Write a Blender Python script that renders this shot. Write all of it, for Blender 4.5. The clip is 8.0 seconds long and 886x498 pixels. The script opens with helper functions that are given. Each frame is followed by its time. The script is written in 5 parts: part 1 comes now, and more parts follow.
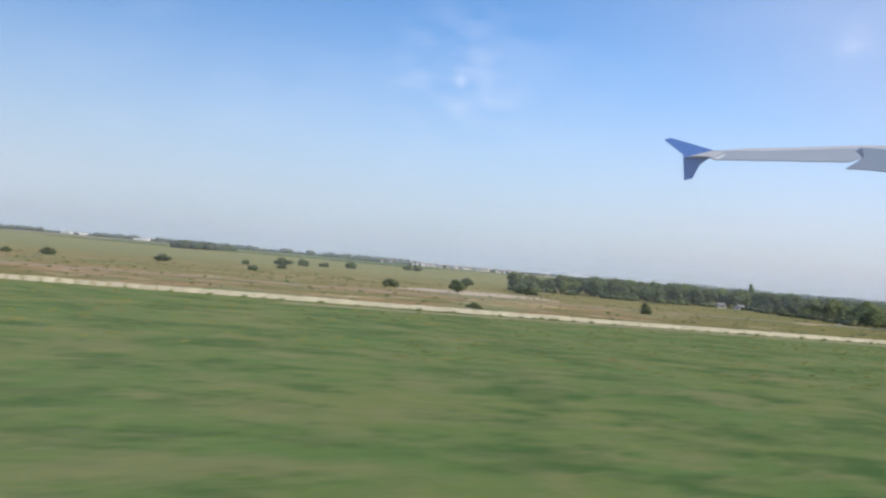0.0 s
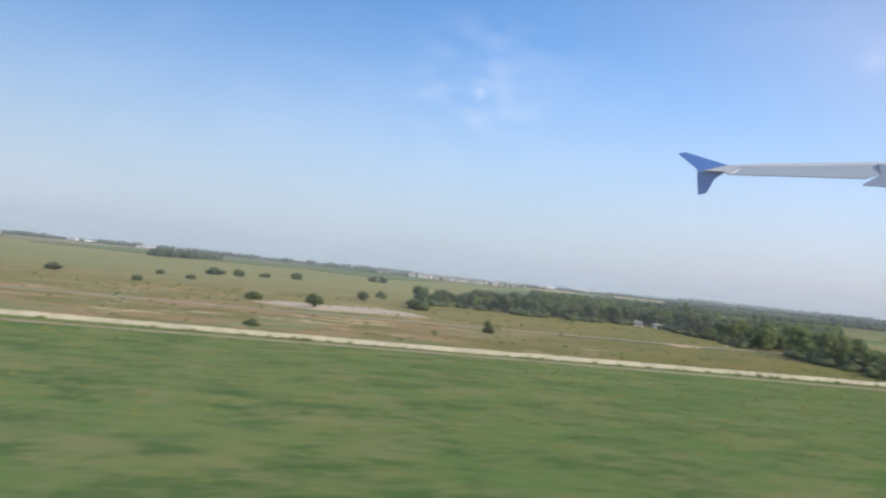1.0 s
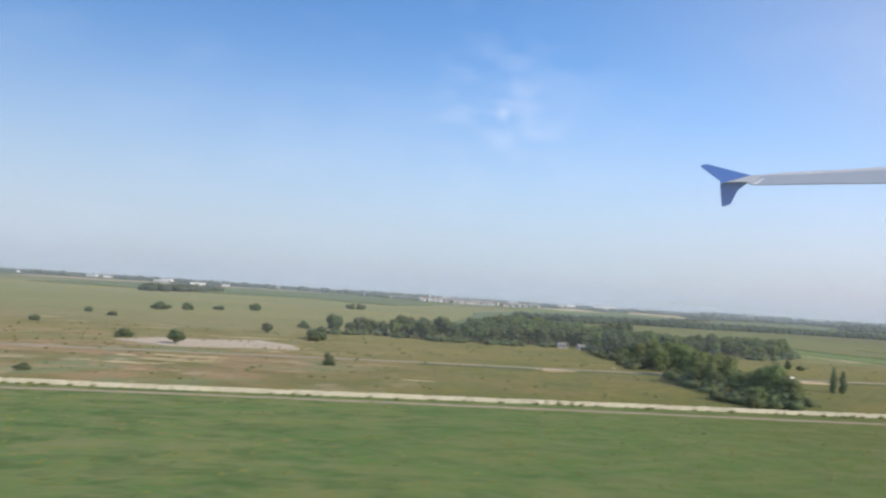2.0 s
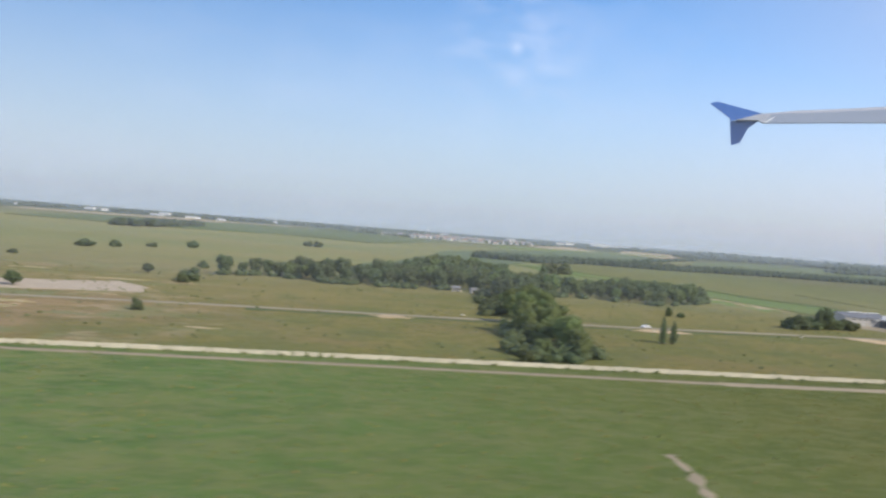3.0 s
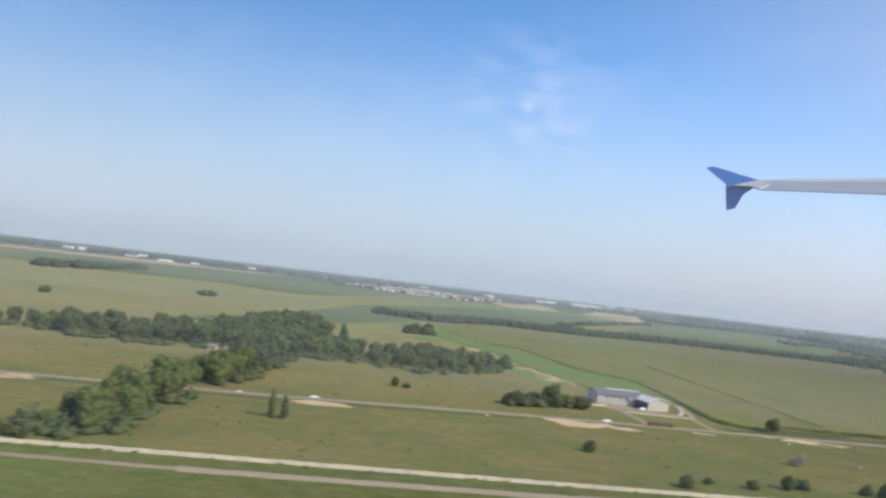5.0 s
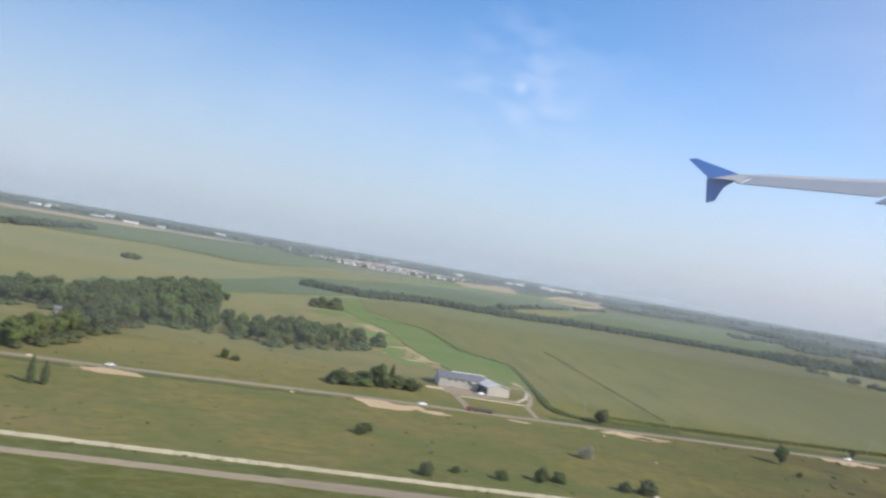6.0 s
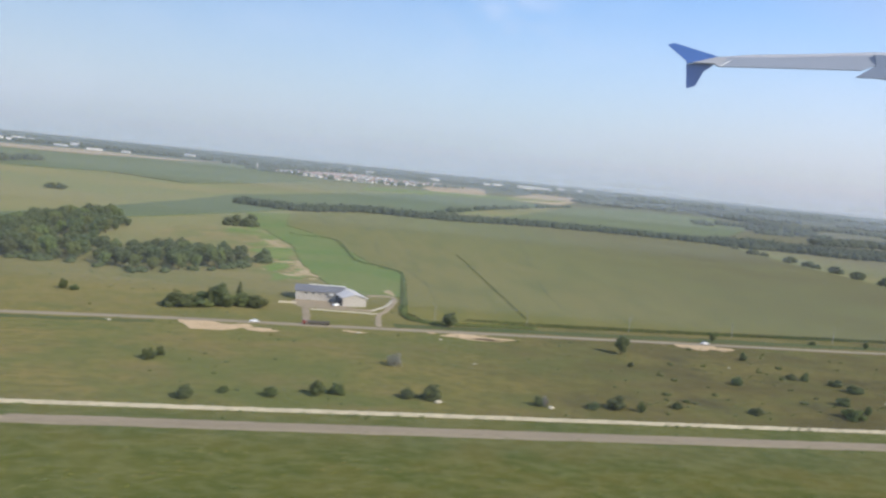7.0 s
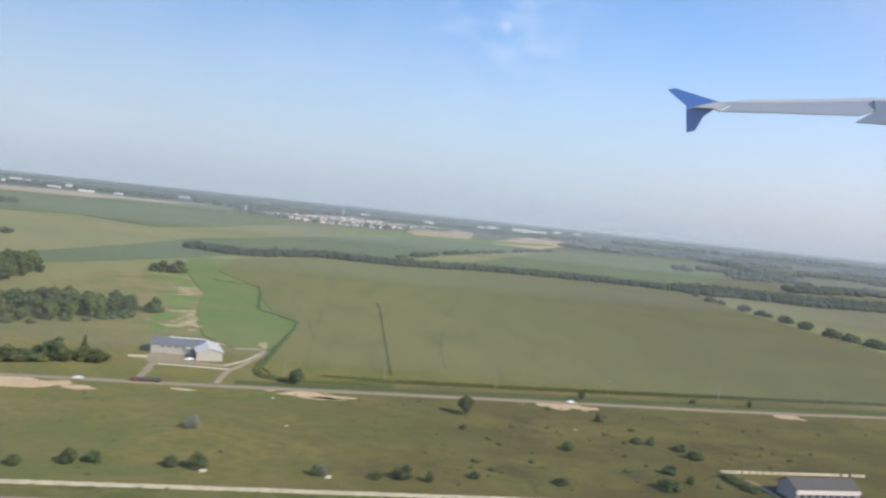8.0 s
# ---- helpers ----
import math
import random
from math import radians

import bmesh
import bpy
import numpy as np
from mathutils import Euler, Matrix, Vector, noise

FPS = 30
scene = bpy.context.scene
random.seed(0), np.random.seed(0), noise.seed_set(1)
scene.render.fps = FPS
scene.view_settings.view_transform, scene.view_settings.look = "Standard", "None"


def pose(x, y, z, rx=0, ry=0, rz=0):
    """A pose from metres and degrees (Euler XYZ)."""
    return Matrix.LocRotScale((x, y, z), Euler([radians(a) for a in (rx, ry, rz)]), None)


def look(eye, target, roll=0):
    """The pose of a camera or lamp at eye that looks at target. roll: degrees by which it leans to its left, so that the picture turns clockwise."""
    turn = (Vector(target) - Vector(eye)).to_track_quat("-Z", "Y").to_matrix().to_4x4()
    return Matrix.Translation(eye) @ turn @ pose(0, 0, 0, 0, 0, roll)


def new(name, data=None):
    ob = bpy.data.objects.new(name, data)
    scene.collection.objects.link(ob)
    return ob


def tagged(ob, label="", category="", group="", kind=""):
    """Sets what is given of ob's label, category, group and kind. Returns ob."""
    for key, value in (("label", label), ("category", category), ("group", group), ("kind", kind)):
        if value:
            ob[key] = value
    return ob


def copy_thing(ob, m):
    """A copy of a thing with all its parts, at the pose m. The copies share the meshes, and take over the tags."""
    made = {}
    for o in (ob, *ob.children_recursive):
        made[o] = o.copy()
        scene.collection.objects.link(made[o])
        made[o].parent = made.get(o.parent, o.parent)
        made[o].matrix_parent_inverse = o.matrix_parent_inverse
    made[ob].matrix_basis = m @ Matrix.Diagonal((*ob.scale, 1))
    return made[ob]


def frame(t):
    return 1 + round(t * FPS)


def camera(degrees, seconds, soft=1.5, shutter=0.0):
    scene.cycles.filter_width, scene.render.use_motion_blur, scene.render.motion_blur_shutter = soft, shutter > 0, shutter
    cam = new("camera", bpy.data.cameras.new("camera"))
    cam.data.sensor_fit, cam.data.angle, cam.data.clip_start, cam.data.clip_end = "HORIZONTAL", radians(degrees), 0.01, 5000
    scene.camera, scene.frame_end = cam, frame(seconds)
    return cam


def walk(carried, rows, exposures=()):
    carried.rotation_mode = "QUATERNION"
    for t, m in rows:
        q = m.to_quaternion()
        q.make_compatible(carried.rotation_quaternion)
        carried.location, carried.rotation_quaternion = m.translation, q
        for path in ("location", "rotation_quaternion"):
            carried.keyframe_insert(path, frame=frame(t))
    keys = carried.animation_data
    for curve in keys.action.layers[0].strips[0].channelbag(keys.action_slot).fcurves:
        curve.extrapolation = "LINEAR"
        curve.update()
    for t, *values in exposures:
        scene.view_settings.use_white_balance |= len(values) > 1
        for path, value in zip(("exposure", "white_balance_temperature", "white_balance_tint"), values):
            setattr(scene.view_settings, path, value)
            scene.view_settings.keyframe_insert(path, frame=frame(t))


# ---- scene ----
# World: x runs with the flight, y away from the runway, z up. K turns plan units into metres.
K = 0.975

cam = camera(57.6, 8.0, soft=2.4, shutter=0.5)
# seconds, eye (plan units), yaw to the left of +y, pitch, roll
FLIGHT = [
    (0.0, (-146.60, -3.53, 6.54), -9.46, 1.07, 5.05),
    (0.3, (-135.69, -2.80, 7.71), -8.50, 1.05, 5.52),
    (0.5, (-128.42, -2.36, 8.50), -8.22, 1.57, 7.03),
    (0.7, (-121.15, -1.98, 9.29), -7.77, 1.13, 6.59),
    (1.0, (-110.23, -1.49, 10.50), -8.18, 1.77, 5.89),
    (1.2, (-102.94, -1.21, 11.32), -8.24, 1.98, 5.28),
    (2.3, (-62.74, -0.27, 15.94), -5.64, 3.40, 3.58),
    (2.5, (-55.41, -0.19, 16.82), -5.91, 0.89, 3.90),
    (2.7, (-48.07, -0.12, 17.71), -5.50, -0.29, 3.76),
    (3.0, (-37.02, -0.05, 19.05), -5.57, -1.40, 4.40),
    (3.5, (-18.55, -0.01, 21.34), -5.77, -1.22, 4.87),
    (4.0, (0.00, 0.00, 23.72), -5.11, -0.43, 5.29),
    (4.2, (7.45, 0.00, 24.69), -4.75, 0.03, 5.25),
    (5.3, (48.73, 0.13, 30.30), -4.92, 2.82, 7.11),
    (5.5, (56.29, 0.19, 31.36), -4.73, 2.93, 7.39),
    (5.7, (63.88, 0.27, 32.44), -5.83, 2.13, 11.18),
    (5.8, (67.68, 0.32, 32.99), -6.36, 1.28, 10.38),
    (6.0, (75.30, 0.44, 34.10), -6.14, 0.87, 9.78),
    (6.2, (82.95, 0.59, 35.23), -6.71, -0.26, 8.34),
    (6.5, (94.46, 0.86, 36.95), -7.78, -1.98, 5.48),
    (6.8, (106.03, 1.21, 38.71), -8.19, -5.19, 5.98),
    (7.0, (113.77, 1.49, 39.91), -7.71, -5.75, 5.84),
    (7.5, (133.24, 2.37, 42.98), -7.48, -5.40, 6.42),
    (7.7, (141.09, 2.81, 44.25), -7.18, -3.77, 6.40),
    (8.0, (152.89, 3.54, 46.17), -6.89, -2.84, 6.08),
]


def aimed(eye, yaw, pitch, roll):
    eye = Vector(eye) * K
    a, b = radians(yaw), radians(pitch)
    way = Vector((-math.sin(a) * math.cos(b), math.cos(a) * math.cos(b), math.sin(b)))
    return look(eye, eye + way, roll)


walk(cam, [(t, aimed(eye, yaw, pitch, roll)) for t, eye, yaw, pitch, roll in FLIGHT])

# ---- light ----
SUN_TO = Vector((0.78, -0.62, 0.0)).normalized()
SUN_UP = radians(34)
EXPOSURE = 0.87
scene.view_settings.exposure = EXPOSURE

world = bpy.data.worlds.new("sky")
scene.world = world
world.use_nodes = True
wn, wl = world.node_tree.nodes, world.node_tree.links
wn.clear()
out = wn.new("ShaderNodeOutputWorld")
back = wn.new("ShaderNodeBackground")
back.inputs["Strength"].default_value = 0.086
sky = wn.new("ShaderNodeTexSky")
sky.sky_type = "NISHITA"
sky.sun_disc = False
sky.sun_elevation = SUN_UP
sky.sun_rotation = math.atan2(-SUN_TO.x, SUN_TO.y)
sky.altitude, sky.air_density, sky.dust_density, sky.ozone_density = 100, 1.0, 0.8, 2.5
co = wn.new("ShaderNodeTexCoord")
sep = wn.new("ShaderNodeSeparateXYZ")
top = wn.new("ShaderNodeMath")
top.operation = "MAXIMUM"
top.inputs[1].default_value = 0.006
com = wn.new("ShaderNodeCombineXYZ")
wl.new(co.outputs["Generated"], sep.inputs[0])
wl.new(sep.outputs["X"], com.inputs["X"])
wl.new(sep.outputs["Y"], com.inputs["Y"])
wl.new(sep.outputs["Z"], top.inputs[0])
wl.new(top.outputs[0], com.inputs["Z"])
wl.new(com.outputs[0], sky.inputs["Vector"])
# thin cirrus veils
stretch = wn.new("ShaderNodeMapping")
stretch.inputs["Scale"].default_value = (3.0, 3.0, 7.5)
stretch.inputs["Rotation"].default_value = (0.25, 0.5, 0.3)
wl.new(co.outputs["Generated"], stretch.inputs["Vector"])
veil = wn.new("ShaderNodeTexNoise")
veil.inputs["Scale"].default_value = 1.7
veil.inputs["Detail"].default_value = 9
veil.inputs["Roughness"].default_value = 0.55
wl.new(stretch.outputs[0], veil.inputs["Vector"])
thin = wn.new("ShaderNodeMapRange")
thin.inputs["From Min"].default_value, thin.inputs["From Max"].default_value = 0.52, 0.8
thin.inputs["To Max"].default_value = 0.15
wl.new(veil.outputs["Fac"], thin.inputs["Value"])
cloud = wn.new("ShaderNodeMix")
cloud.data_type = "RGBA"
cloud.inputs["B"].default_value = (5.6, 5.8, 6.4, 1)
cover = thin.outputs[0]
# a wisp of cirrus with a bright core, and a small cloud to its right
for spot, wide, amount, lo in (((0.164, 0.961, 0.222), 0.012, 0.6, 0.0), ((0.165, 0.96, 0.225), 0.13, 0.42, 0.42), ((0.563, 0.781, 0.274), 0.035, 0.5, 0.3)):
    gap = wn.new("ShaderNodeVectorMath")
    gap.operation = "DISTANCE"
    gap.inputs[1].default_value = spot
    wl.new(co.outputs["Generated"], gap.inputs[0])
    near = wn.new("ShaderNodeMapRange")
    near.interpolation_type = "SMOOTHSTEP"
    near.inputs["From Min"].default_value, near.inputs["From Max"].default_value = wide, 0.0
    near.inputs["To Max"].default_value = amount
    wl.new(gap.outputs["Value"], near.inputs["Value"])
    rag = wn.new("ShaderNodeTexNoise")
    rag.inputs["Scale"].default_value, rag.inputs["Detail"].default_value = 6.5, 5.0
    wl.new(stretch.outputs[0], rag.inputs["Vector"])
    torn = wn.new("ShaderNodeMapRange")
    torn.inputs["From Min"].default_value, torn.inputs["From Max"].default_value = lo, 0.75
    wl.new(rag.outputs["Fac"], torn.inputs["Value"])
    both = wn.new("ShaderNodeMath")
    both.operation = "MULTIPLY_ADD"
    wl.new(near.outputs[0], both.inputs[0])
    wl.new(torn.outputs[0], both.inputs[1])
    wl.new(cover, both.inputs[2])
    cover = both.outputs[0]
wl.new(cover, cloud.inputs["Factor"])
# summer haze that whitens the sky towards the horizon, all round
up = wn.new("ShaderNodeMapRange")
up.interpolation_type = "SMOOTHSTEP"
up.inputs["From Min"].default_value, up.inputs["From Max"].default_value = 0.34, -0.06
wl.new(top.outputs[0], up.inputs["Value"])
haze = wn.new("ShaderNodeMix")
haze.data_type = "RGBA"
# the haze is thicker towards the sun's side
sunward = wn.new("ShaderNodeMapRange")
sunward.interpolation_type = "SMOOTHSTEP"
sunward.inputs["From Min"].default_value, sunward.inputs["From Max"].default_value = 0.1, 0.9
sunward.inputs["To Max"].default_value = 0.62
wl.new(sep.outputs["X"], sunward.inputs["Value"])
thick = wn.new("ShaderNodeMath")
thick.operation = "MAXIMUM"
wl.new(sunward.outputs[0], thick.inputs[0])
wl.new(up.outputs[0], thick.inputs[1])
wl.new(thick.outputs[0], haze.inputs["Factor"])
# towards the sun the haze turns warmer
warm = wn.new("ShaderNodeMix")
warm.data_type = "RGBA"
warm.inputs["A"].default_value, warm.inputs["B"].default_value = (3.85, 4.1, 4.42, 1), (4.35, 4.15, 4.3, 1)
flush = wn.new("ShaderNodeMapRange")
flush.interpolation_type = "SMOOTHSTEP"
flush.inputs["From Min"].default_value, flush.inputs["From Max"].default_value = 0.15, 0.6
wl.new(sep.outputs["X"], flush.inputs["Value"])
wl.new(flush.outputs[0], warm.inputs["Factor"])
wl.new(warm.outputs["Result"], haze.inputs["B"])
wl.new(sky.outputs[0], haze.inputs["A"])
# a greyer band of haze lies on the horizon away from the sun
band = wn.new("ShaderNodeMapRange")
band.interpolation_type = "SMOOTHSTEP"
band.inputs["From Min"].default_value, band.inputs["From Max"].default_value = 0.06, -0.005
wl.new(top.outputs[0], band.inputs["Value"])
lee = wn.new("ShaderNodeMapRange")
lee.interpolation_type = "SMOOTHSTEP"
lee.inputs["From Min"].default_value, lee.inputs["From Max"].default_value = 0.62, -0.3
lee.inputs["To Min"].default_value, lee.inputs["To Max"].default_value = 0.0, 0.3
wl.new(sep.outputs["X"], lee.inputs["Value"])
dim = wn.new("ShaderNodeMath")
dim.operation = "MULTIPLY"
wl.new(band.outputs[0], dim.inputs[0])
wl.new(lee.outputs[0], dim.inputs[1])
grey = wn.new("ShaderNodeMix")
grey.data_type = "RGBA"
grey.inputs["B"].default_value = (2.5, 2.72, 2.85, 1)
wl.new(dim.outputs[0], grey.inputs["Factor"])
wl.new(haze.outputs["Result"], grey.inputs["A"])
wl.new(grey.outputs["Result"], cloud.inputs["A"])
clear = wn.new("ShaderNodeHueSaturation")
clear.inputs["Saturation"].default_value = 1.21
wl.new(cloud.outputs["Result"], clear.inputs["Color"])
tint = wn.new("ShaderNodeMix")
tint.data_type, tint.blend_type = "RGBA", "MULTIPLY"
tint.inputs["Factor"].default_value = 1.0
tint.inputs["B"].default_value = (0.95, 1.01, 1.13, 1)
wl.new(clear.outputs[0], tint.inputs["A"])
wl.new(tint.outputs["Result"], back.inputs["Color"])
wl.new(back.outputs[0], out.inputs["Surface"])

sun = new("sun", bpy.data.lights.new("sun", "SUN"))
sun.data.energy, sun.data.angle, sun.data.color = 2.6, radians(2.0), (1.0, 0.93, 0.8)
sun.matrix_world = look((0, 0, 300), Vector((0, 0, 300)) - (SUN_TO * math.cos(SUN_UP) + Vector((0, 0, math.sin(SUN_UP)))))


# ---- materials ----
def shader(name, rough=0.8, metal=0.0, sheen=0.0):
    m = bpy.data.materials.new(name)
    m.use_nodes = True
    n, l = m.node_tree.nodes, m.node_tree.links
    b = n["Principled BSDF"]
    b.inputs["Roughness"].default_value, b.inputs["Metallic"].default_value = rough, metal
    b.inputs["Specular IOR Level"].default_value = 0.05 if rough >= 0.85 else 0.3
    b.inputs["Sheen Weight"].default_value, b.inputs["Sheen Roughness"].default_value = sheen, 0.5 if sheen > 0.1 else 0.3
    return m, n, l, b


def noise_at(n, l, where, scale, detail=4.0, rough=0.55, lo=0.35, hi=0.65):
    tex = n.new("ShaderNodeTexNoise")
    tex.inputs["Scale"].default_value, tex.inputs["Detail"].default_value, tex.inputs["Roughness"].default_value = scale, detail, rough
    l.new(where, tex.inputs["Vector"])
    r = n.new("ShaderNodeMapRange")
    r.interpolation_type = "SMOOTHSTEP"
    r.inputs["From Min"].default_value, r.inputs["From Max"].default_value = lo, hi
    l.new(tex.outputs["Fac"], r.inputs["Value"])
    return r.outputs[0]


def blend(n, l, fac, a, b):
    mix = n.new("ShaderNodeMix")
    mix.data_type = "RGBA"
    for socket, value in (("Factor", fac), ("A", a), ("B", b)):
        if isinstance(value, tuple):
            mix.inputs[socket].default_value = (*value, 1)
        elif isinstance(value, float):
            mix.inputs[socket].default_value = value
        else:
            l.new(value, mix.inputs[socket])
    return mix.outputs["Result"]


def calc(n, l, op, a, b=0.0):
    m = n.new("ShaderNodeMath")
    m.operation = op
    for k, value in enumerate((a, b)):
        if isinstance(value, (int, float)):
            m.inputs[k].default_value = value
        else:
            l.new(value, m.inputs[k])
    return m.outputs[0]


def relief(n, l, b, height, strength, distance):
    bump = n.new("ShaderNodeBump")
    bump.inputs["Strength"].default_value, bump.inputs["Distance"].default_value = strength, distance
    l.new(height, bump.inputs["Height"])
    l.new(bump.outputs[0], b.inputs["Normal"])


def surface(name, a, b, c, big, small, rough=0.8, metal=0.0, bump=0.3, deep=0.02, turned=(1, 1, 1)):
    """Two colours mottled at a large scale, a third in fine grain."""
    m, n, l, s = shader(name, rough, metal, 0.05 if "crop" in name or "grass" in name else 0.0)
    where = n.new("ShaderNodeTexCoord")
    st = n.new("ShaderNodeMapping")
    st.inputs["Scale"].default_value = turned
    l.new(where.outputs["Object"], st.inputs["Vector"])
    v = st.outputs[0]
    f1 = noise_at(n, l, v, big)
    f2 = noise_at(n, l, v, small, 6.0, 0.65, 0.4, 0.72)
    col = blend(n, l, f2, blend(n, l, f1, a, b), c)
    info = n.new("ShaderNodeObjectInfo")
    tone = n.new("ShaderNodeHueSaturation")
    rng = n.new("ShaderNodeMapRange")
    rng.inputs["To Min"].default_value, rng.inputs["To Max"].default_value = 0.9, 1.1
    l.new(info.outputs["Random"], rng.inputs["Value"])
    l.new(rng.outputs[0], tone.inputs["Value"])
    l.new(col, tone.inputs["Color"])
    l.new(tone.outputs[0], s.inputs["Base Color"])
    relief(n, l, s, f2, bump, deep)
    return m


def shift_east(m, colour, near, far, most):
    """Lets a field's colour pass over into another towards the east."""
    n, l = m.node_tree.nodes, m.node_tree.links
    s = next(k for k in n if k.type == "BSDF_PRINCIPLED")
    axes, ease = n.new("ShaderNodeSeparateXYZ"), n.new("ShaderNodeMapRange")
    where = n.new("ShaderNodeTexCoord").outputs["Object"]
    l.new(where, axes.inputs[0])
    l.new(axes.outputs["X"], ease.inputs["Value"])
    ease.inputs["From Min"].default_value, ease.inputs["From Max"].default_value = near, far
    uneven = calc(n, l, "ADD", calc(n, l, "MULTIPLY", noise_at(n, l, where, 0.02, 5.0, 0.6), 0.4), 0.6)
    fac = calc(n, l, "MULTIPLY", calc(n, l, "MULTIPLY", ease.outputs[0], uneven), most)
    l.new(blend(n, l, fac, s.inputs["Base Color"].links[0].from_socket, colour), s.inputs["Base Color"])


def leaves(name, dark, light, rough=0.65):
    """Foliage whose clumps differ one by one."""
    m, n, l, s = shader(name, rough, 0.0, 0.15)
    geo, info = n.new("ShaderNodeNewGeometry"), n.new("ShaderNodeObjectInfo")
    where = n.new("ShaderNodeTexCoord")
    f = noise_at(n, l, where.outputs["Object"], 2.5, 5.0, 0.7, 0.3, 0.7)
    mix = calc(n, l, "ADD", calc(n, l, "MULTIPLY", f, 0.45), calc(n, l, "MULTIPLY", geo.outputs["Random Per Island"], 0.55))
    col = blend(n, l, mix, dark, light)
    tone = n.new("ShaderNodeHueSaturation")
    rng = n.new("ShaderNodeMapRange")
    rng.inputs["To Min"].default_value, rng.inputs["To Max"].default_value = 0.87, 1.13
    hue = n.new("ShaderNodeMapRange")
    hue.inputs["To Min"].default_value, hue.inputs["To Max"].default_value = 0.49, 0.525
    l.new(info.outputs["Random"], rng.inputs["Value"])
    l.new(info.outputs["Random"], hue.inputs["Value"])
    l.new(rng.outputs[0], tone.inputs["Value"])
    l.new(hue.outputs[0], tone.inputs["Hue"])
    l.new(col, tone.inputs["Color"])
    l.new(tone.outputs[0], s.inputs["Base Color"])
    relief(n, l, s, f, 0.4, 0.12)
    thin, mix2 = n.new("ShaderNodeBsdfTranslucent"), n.new("ShaderNodeMixShader")
    mix2.inputs["Fac"].default_value = 0.5
    l.new(tone.outputs[0], thin.inputs["Color"])
    l.new(s.outputs[0], mix2.inputs[1])
    l.new(thin.outputs[0], mix2.inputs[2])
    l.new(mix2.outputs[0], n["Material Output"].inputs["Surface"])
    return m


def grassland():
    """Mown green on the airfield side of the wall, drier olive meadow beyond, reddish weeds to the west."""
    m, n, l, s = shader("grassland", 0.9, 0.0, 0.05)
    where = n.new("ShaderNodeTexCoord").outputs["Object"]
    part_of = n.new("ShaderNodeSeparateXYZ")
    l.new(where, part_of.inputs[0])
    x, y = part_of.outputs["X"], part_of.outputs["Y"]
    st = n.new("ShaderNodeMapping")
    st.inputs["Scale"].default_value = (0.7, 1.0, 1.0)
    l.new(where, st.inputs["Vector"])
    v = st.outputs[0]
    wide = noise_at(n, l, v, 0.018, 4.0, 0.55, 0.36, 0.64)
    mid = noise_at(n, l, v, 0.11, 5.0, 0.6, 0.38, 0.66)
    low = noise_at(n, l, v, 0.5, 5.0, 0.62, 0.44, 0.6)
    fine = noise_at(n, l, where, 5.0, 6.0, 0.7, 0.35, 0.7)
    # drier and more broken to the west
    west = n.new("ShaderNodeMapRange")
    west.interpolation_type = "SMOOTHSTEP"
    west.inputs["From Min"].default_value, west.inputs["From Max"].default_value = -30.0, -115.0
    l.new(x, west.inputs["Value"])
    broken = calc(n, l, "ADD", calc(n, l, "MULTIPLY", west.outputs[0], 0.6), 0.4)
    lush = n.new("ShaderNodeMapRange")
    lush.interpolation_type = "SMOOTHSTEP"
    lush.inputs["From Min"].default_value, lush.inputs["From Max"].default_value = 45.0, -60.0
    l.new(x, lush.inputs["Value"])
    mown = blend(n, l, wide, GRASS_A, GRASS_B)
    mown = blend(n, l, mid, mown, GRASS_C)
    rich = blend(n, l, mid, LUSH_A, LUSH_B)
    rich = blend(n, l, calc(n, l, "MULTIPLY", noise_at(n, l, v, 0.19, 7.0, 0.74, 0.47, 0.57), broken), rich, LUSH_C)
    mown = blend(n, l, lush.outputs[0], mown, rich)
    worn = noise_at(n, l, v, 0.16, 7.0, 0.74, 0.5, 0.6)
    mown = blend(n, l, calc(n, l, "MULTIPLY", calc(n, l, "MULTIPLY", worn, 0.62), broken), mown, GRASS_DRY)
    mown = blend(n, l, calc(n, l, "MULTIPLY", low, 0.32), mown, GRASS_DRY)
    wild = blend(n, l, wide, MEADOW_A, MEADOW_B)
    wild = blend(n, l, calc(n, l, "MULTIPLY", mid, 0.7), wild, MEADOW_C)
    wild = blend(n, l, calc(n, l, "MULTIPLY", noise_at(n, l, v, 0.06, 6.0, 0.65, 0.5, 0.64), 0.75), wild, MEADOW_E)
    wild = blend(n, l, calc(n, l, "MULTIPLY", low, 0.6), wild, MEADOW_D)
    wild = blend(n, l, calc(n, l, "MULTIPLY", noise_at(n, l, where, 0.9, 5.0, 0.7, 0.5, 0.7), 0.5), wild, MEADOW_C)
    wild = blend(n, l, calc(n, l, "MULTIPLY", noise_at(n, l, where, 0.032, 6.0, 0.62, 0.48, 0.6), 0.6), wild, MEADOW_F)
    wild = blend(n, l, calc(n, l, "MULTIPLY", noise_at(n, l, v, 0.045, 7.0, 0.68, 0.5, 0.62), 0.4), wild, MEADOW_G)
    deep = n.new("ShaderNodeMapRange")
    deep.interpolation_type = "SMOOTHSTEP"
    deep.inputs["From Min"].default_value, deep.inputs["From Max"].default_value = 330.0, 220.0
    l.new(y, deep.inputs["Value"])
    patch = noise_at(n, l, v, 0.05, 6.0, 0.66, 0.42, 0.6)
    rough_side = calc(n, l, "MULTIPLY", west.outputs[0], deep.outputs[0])
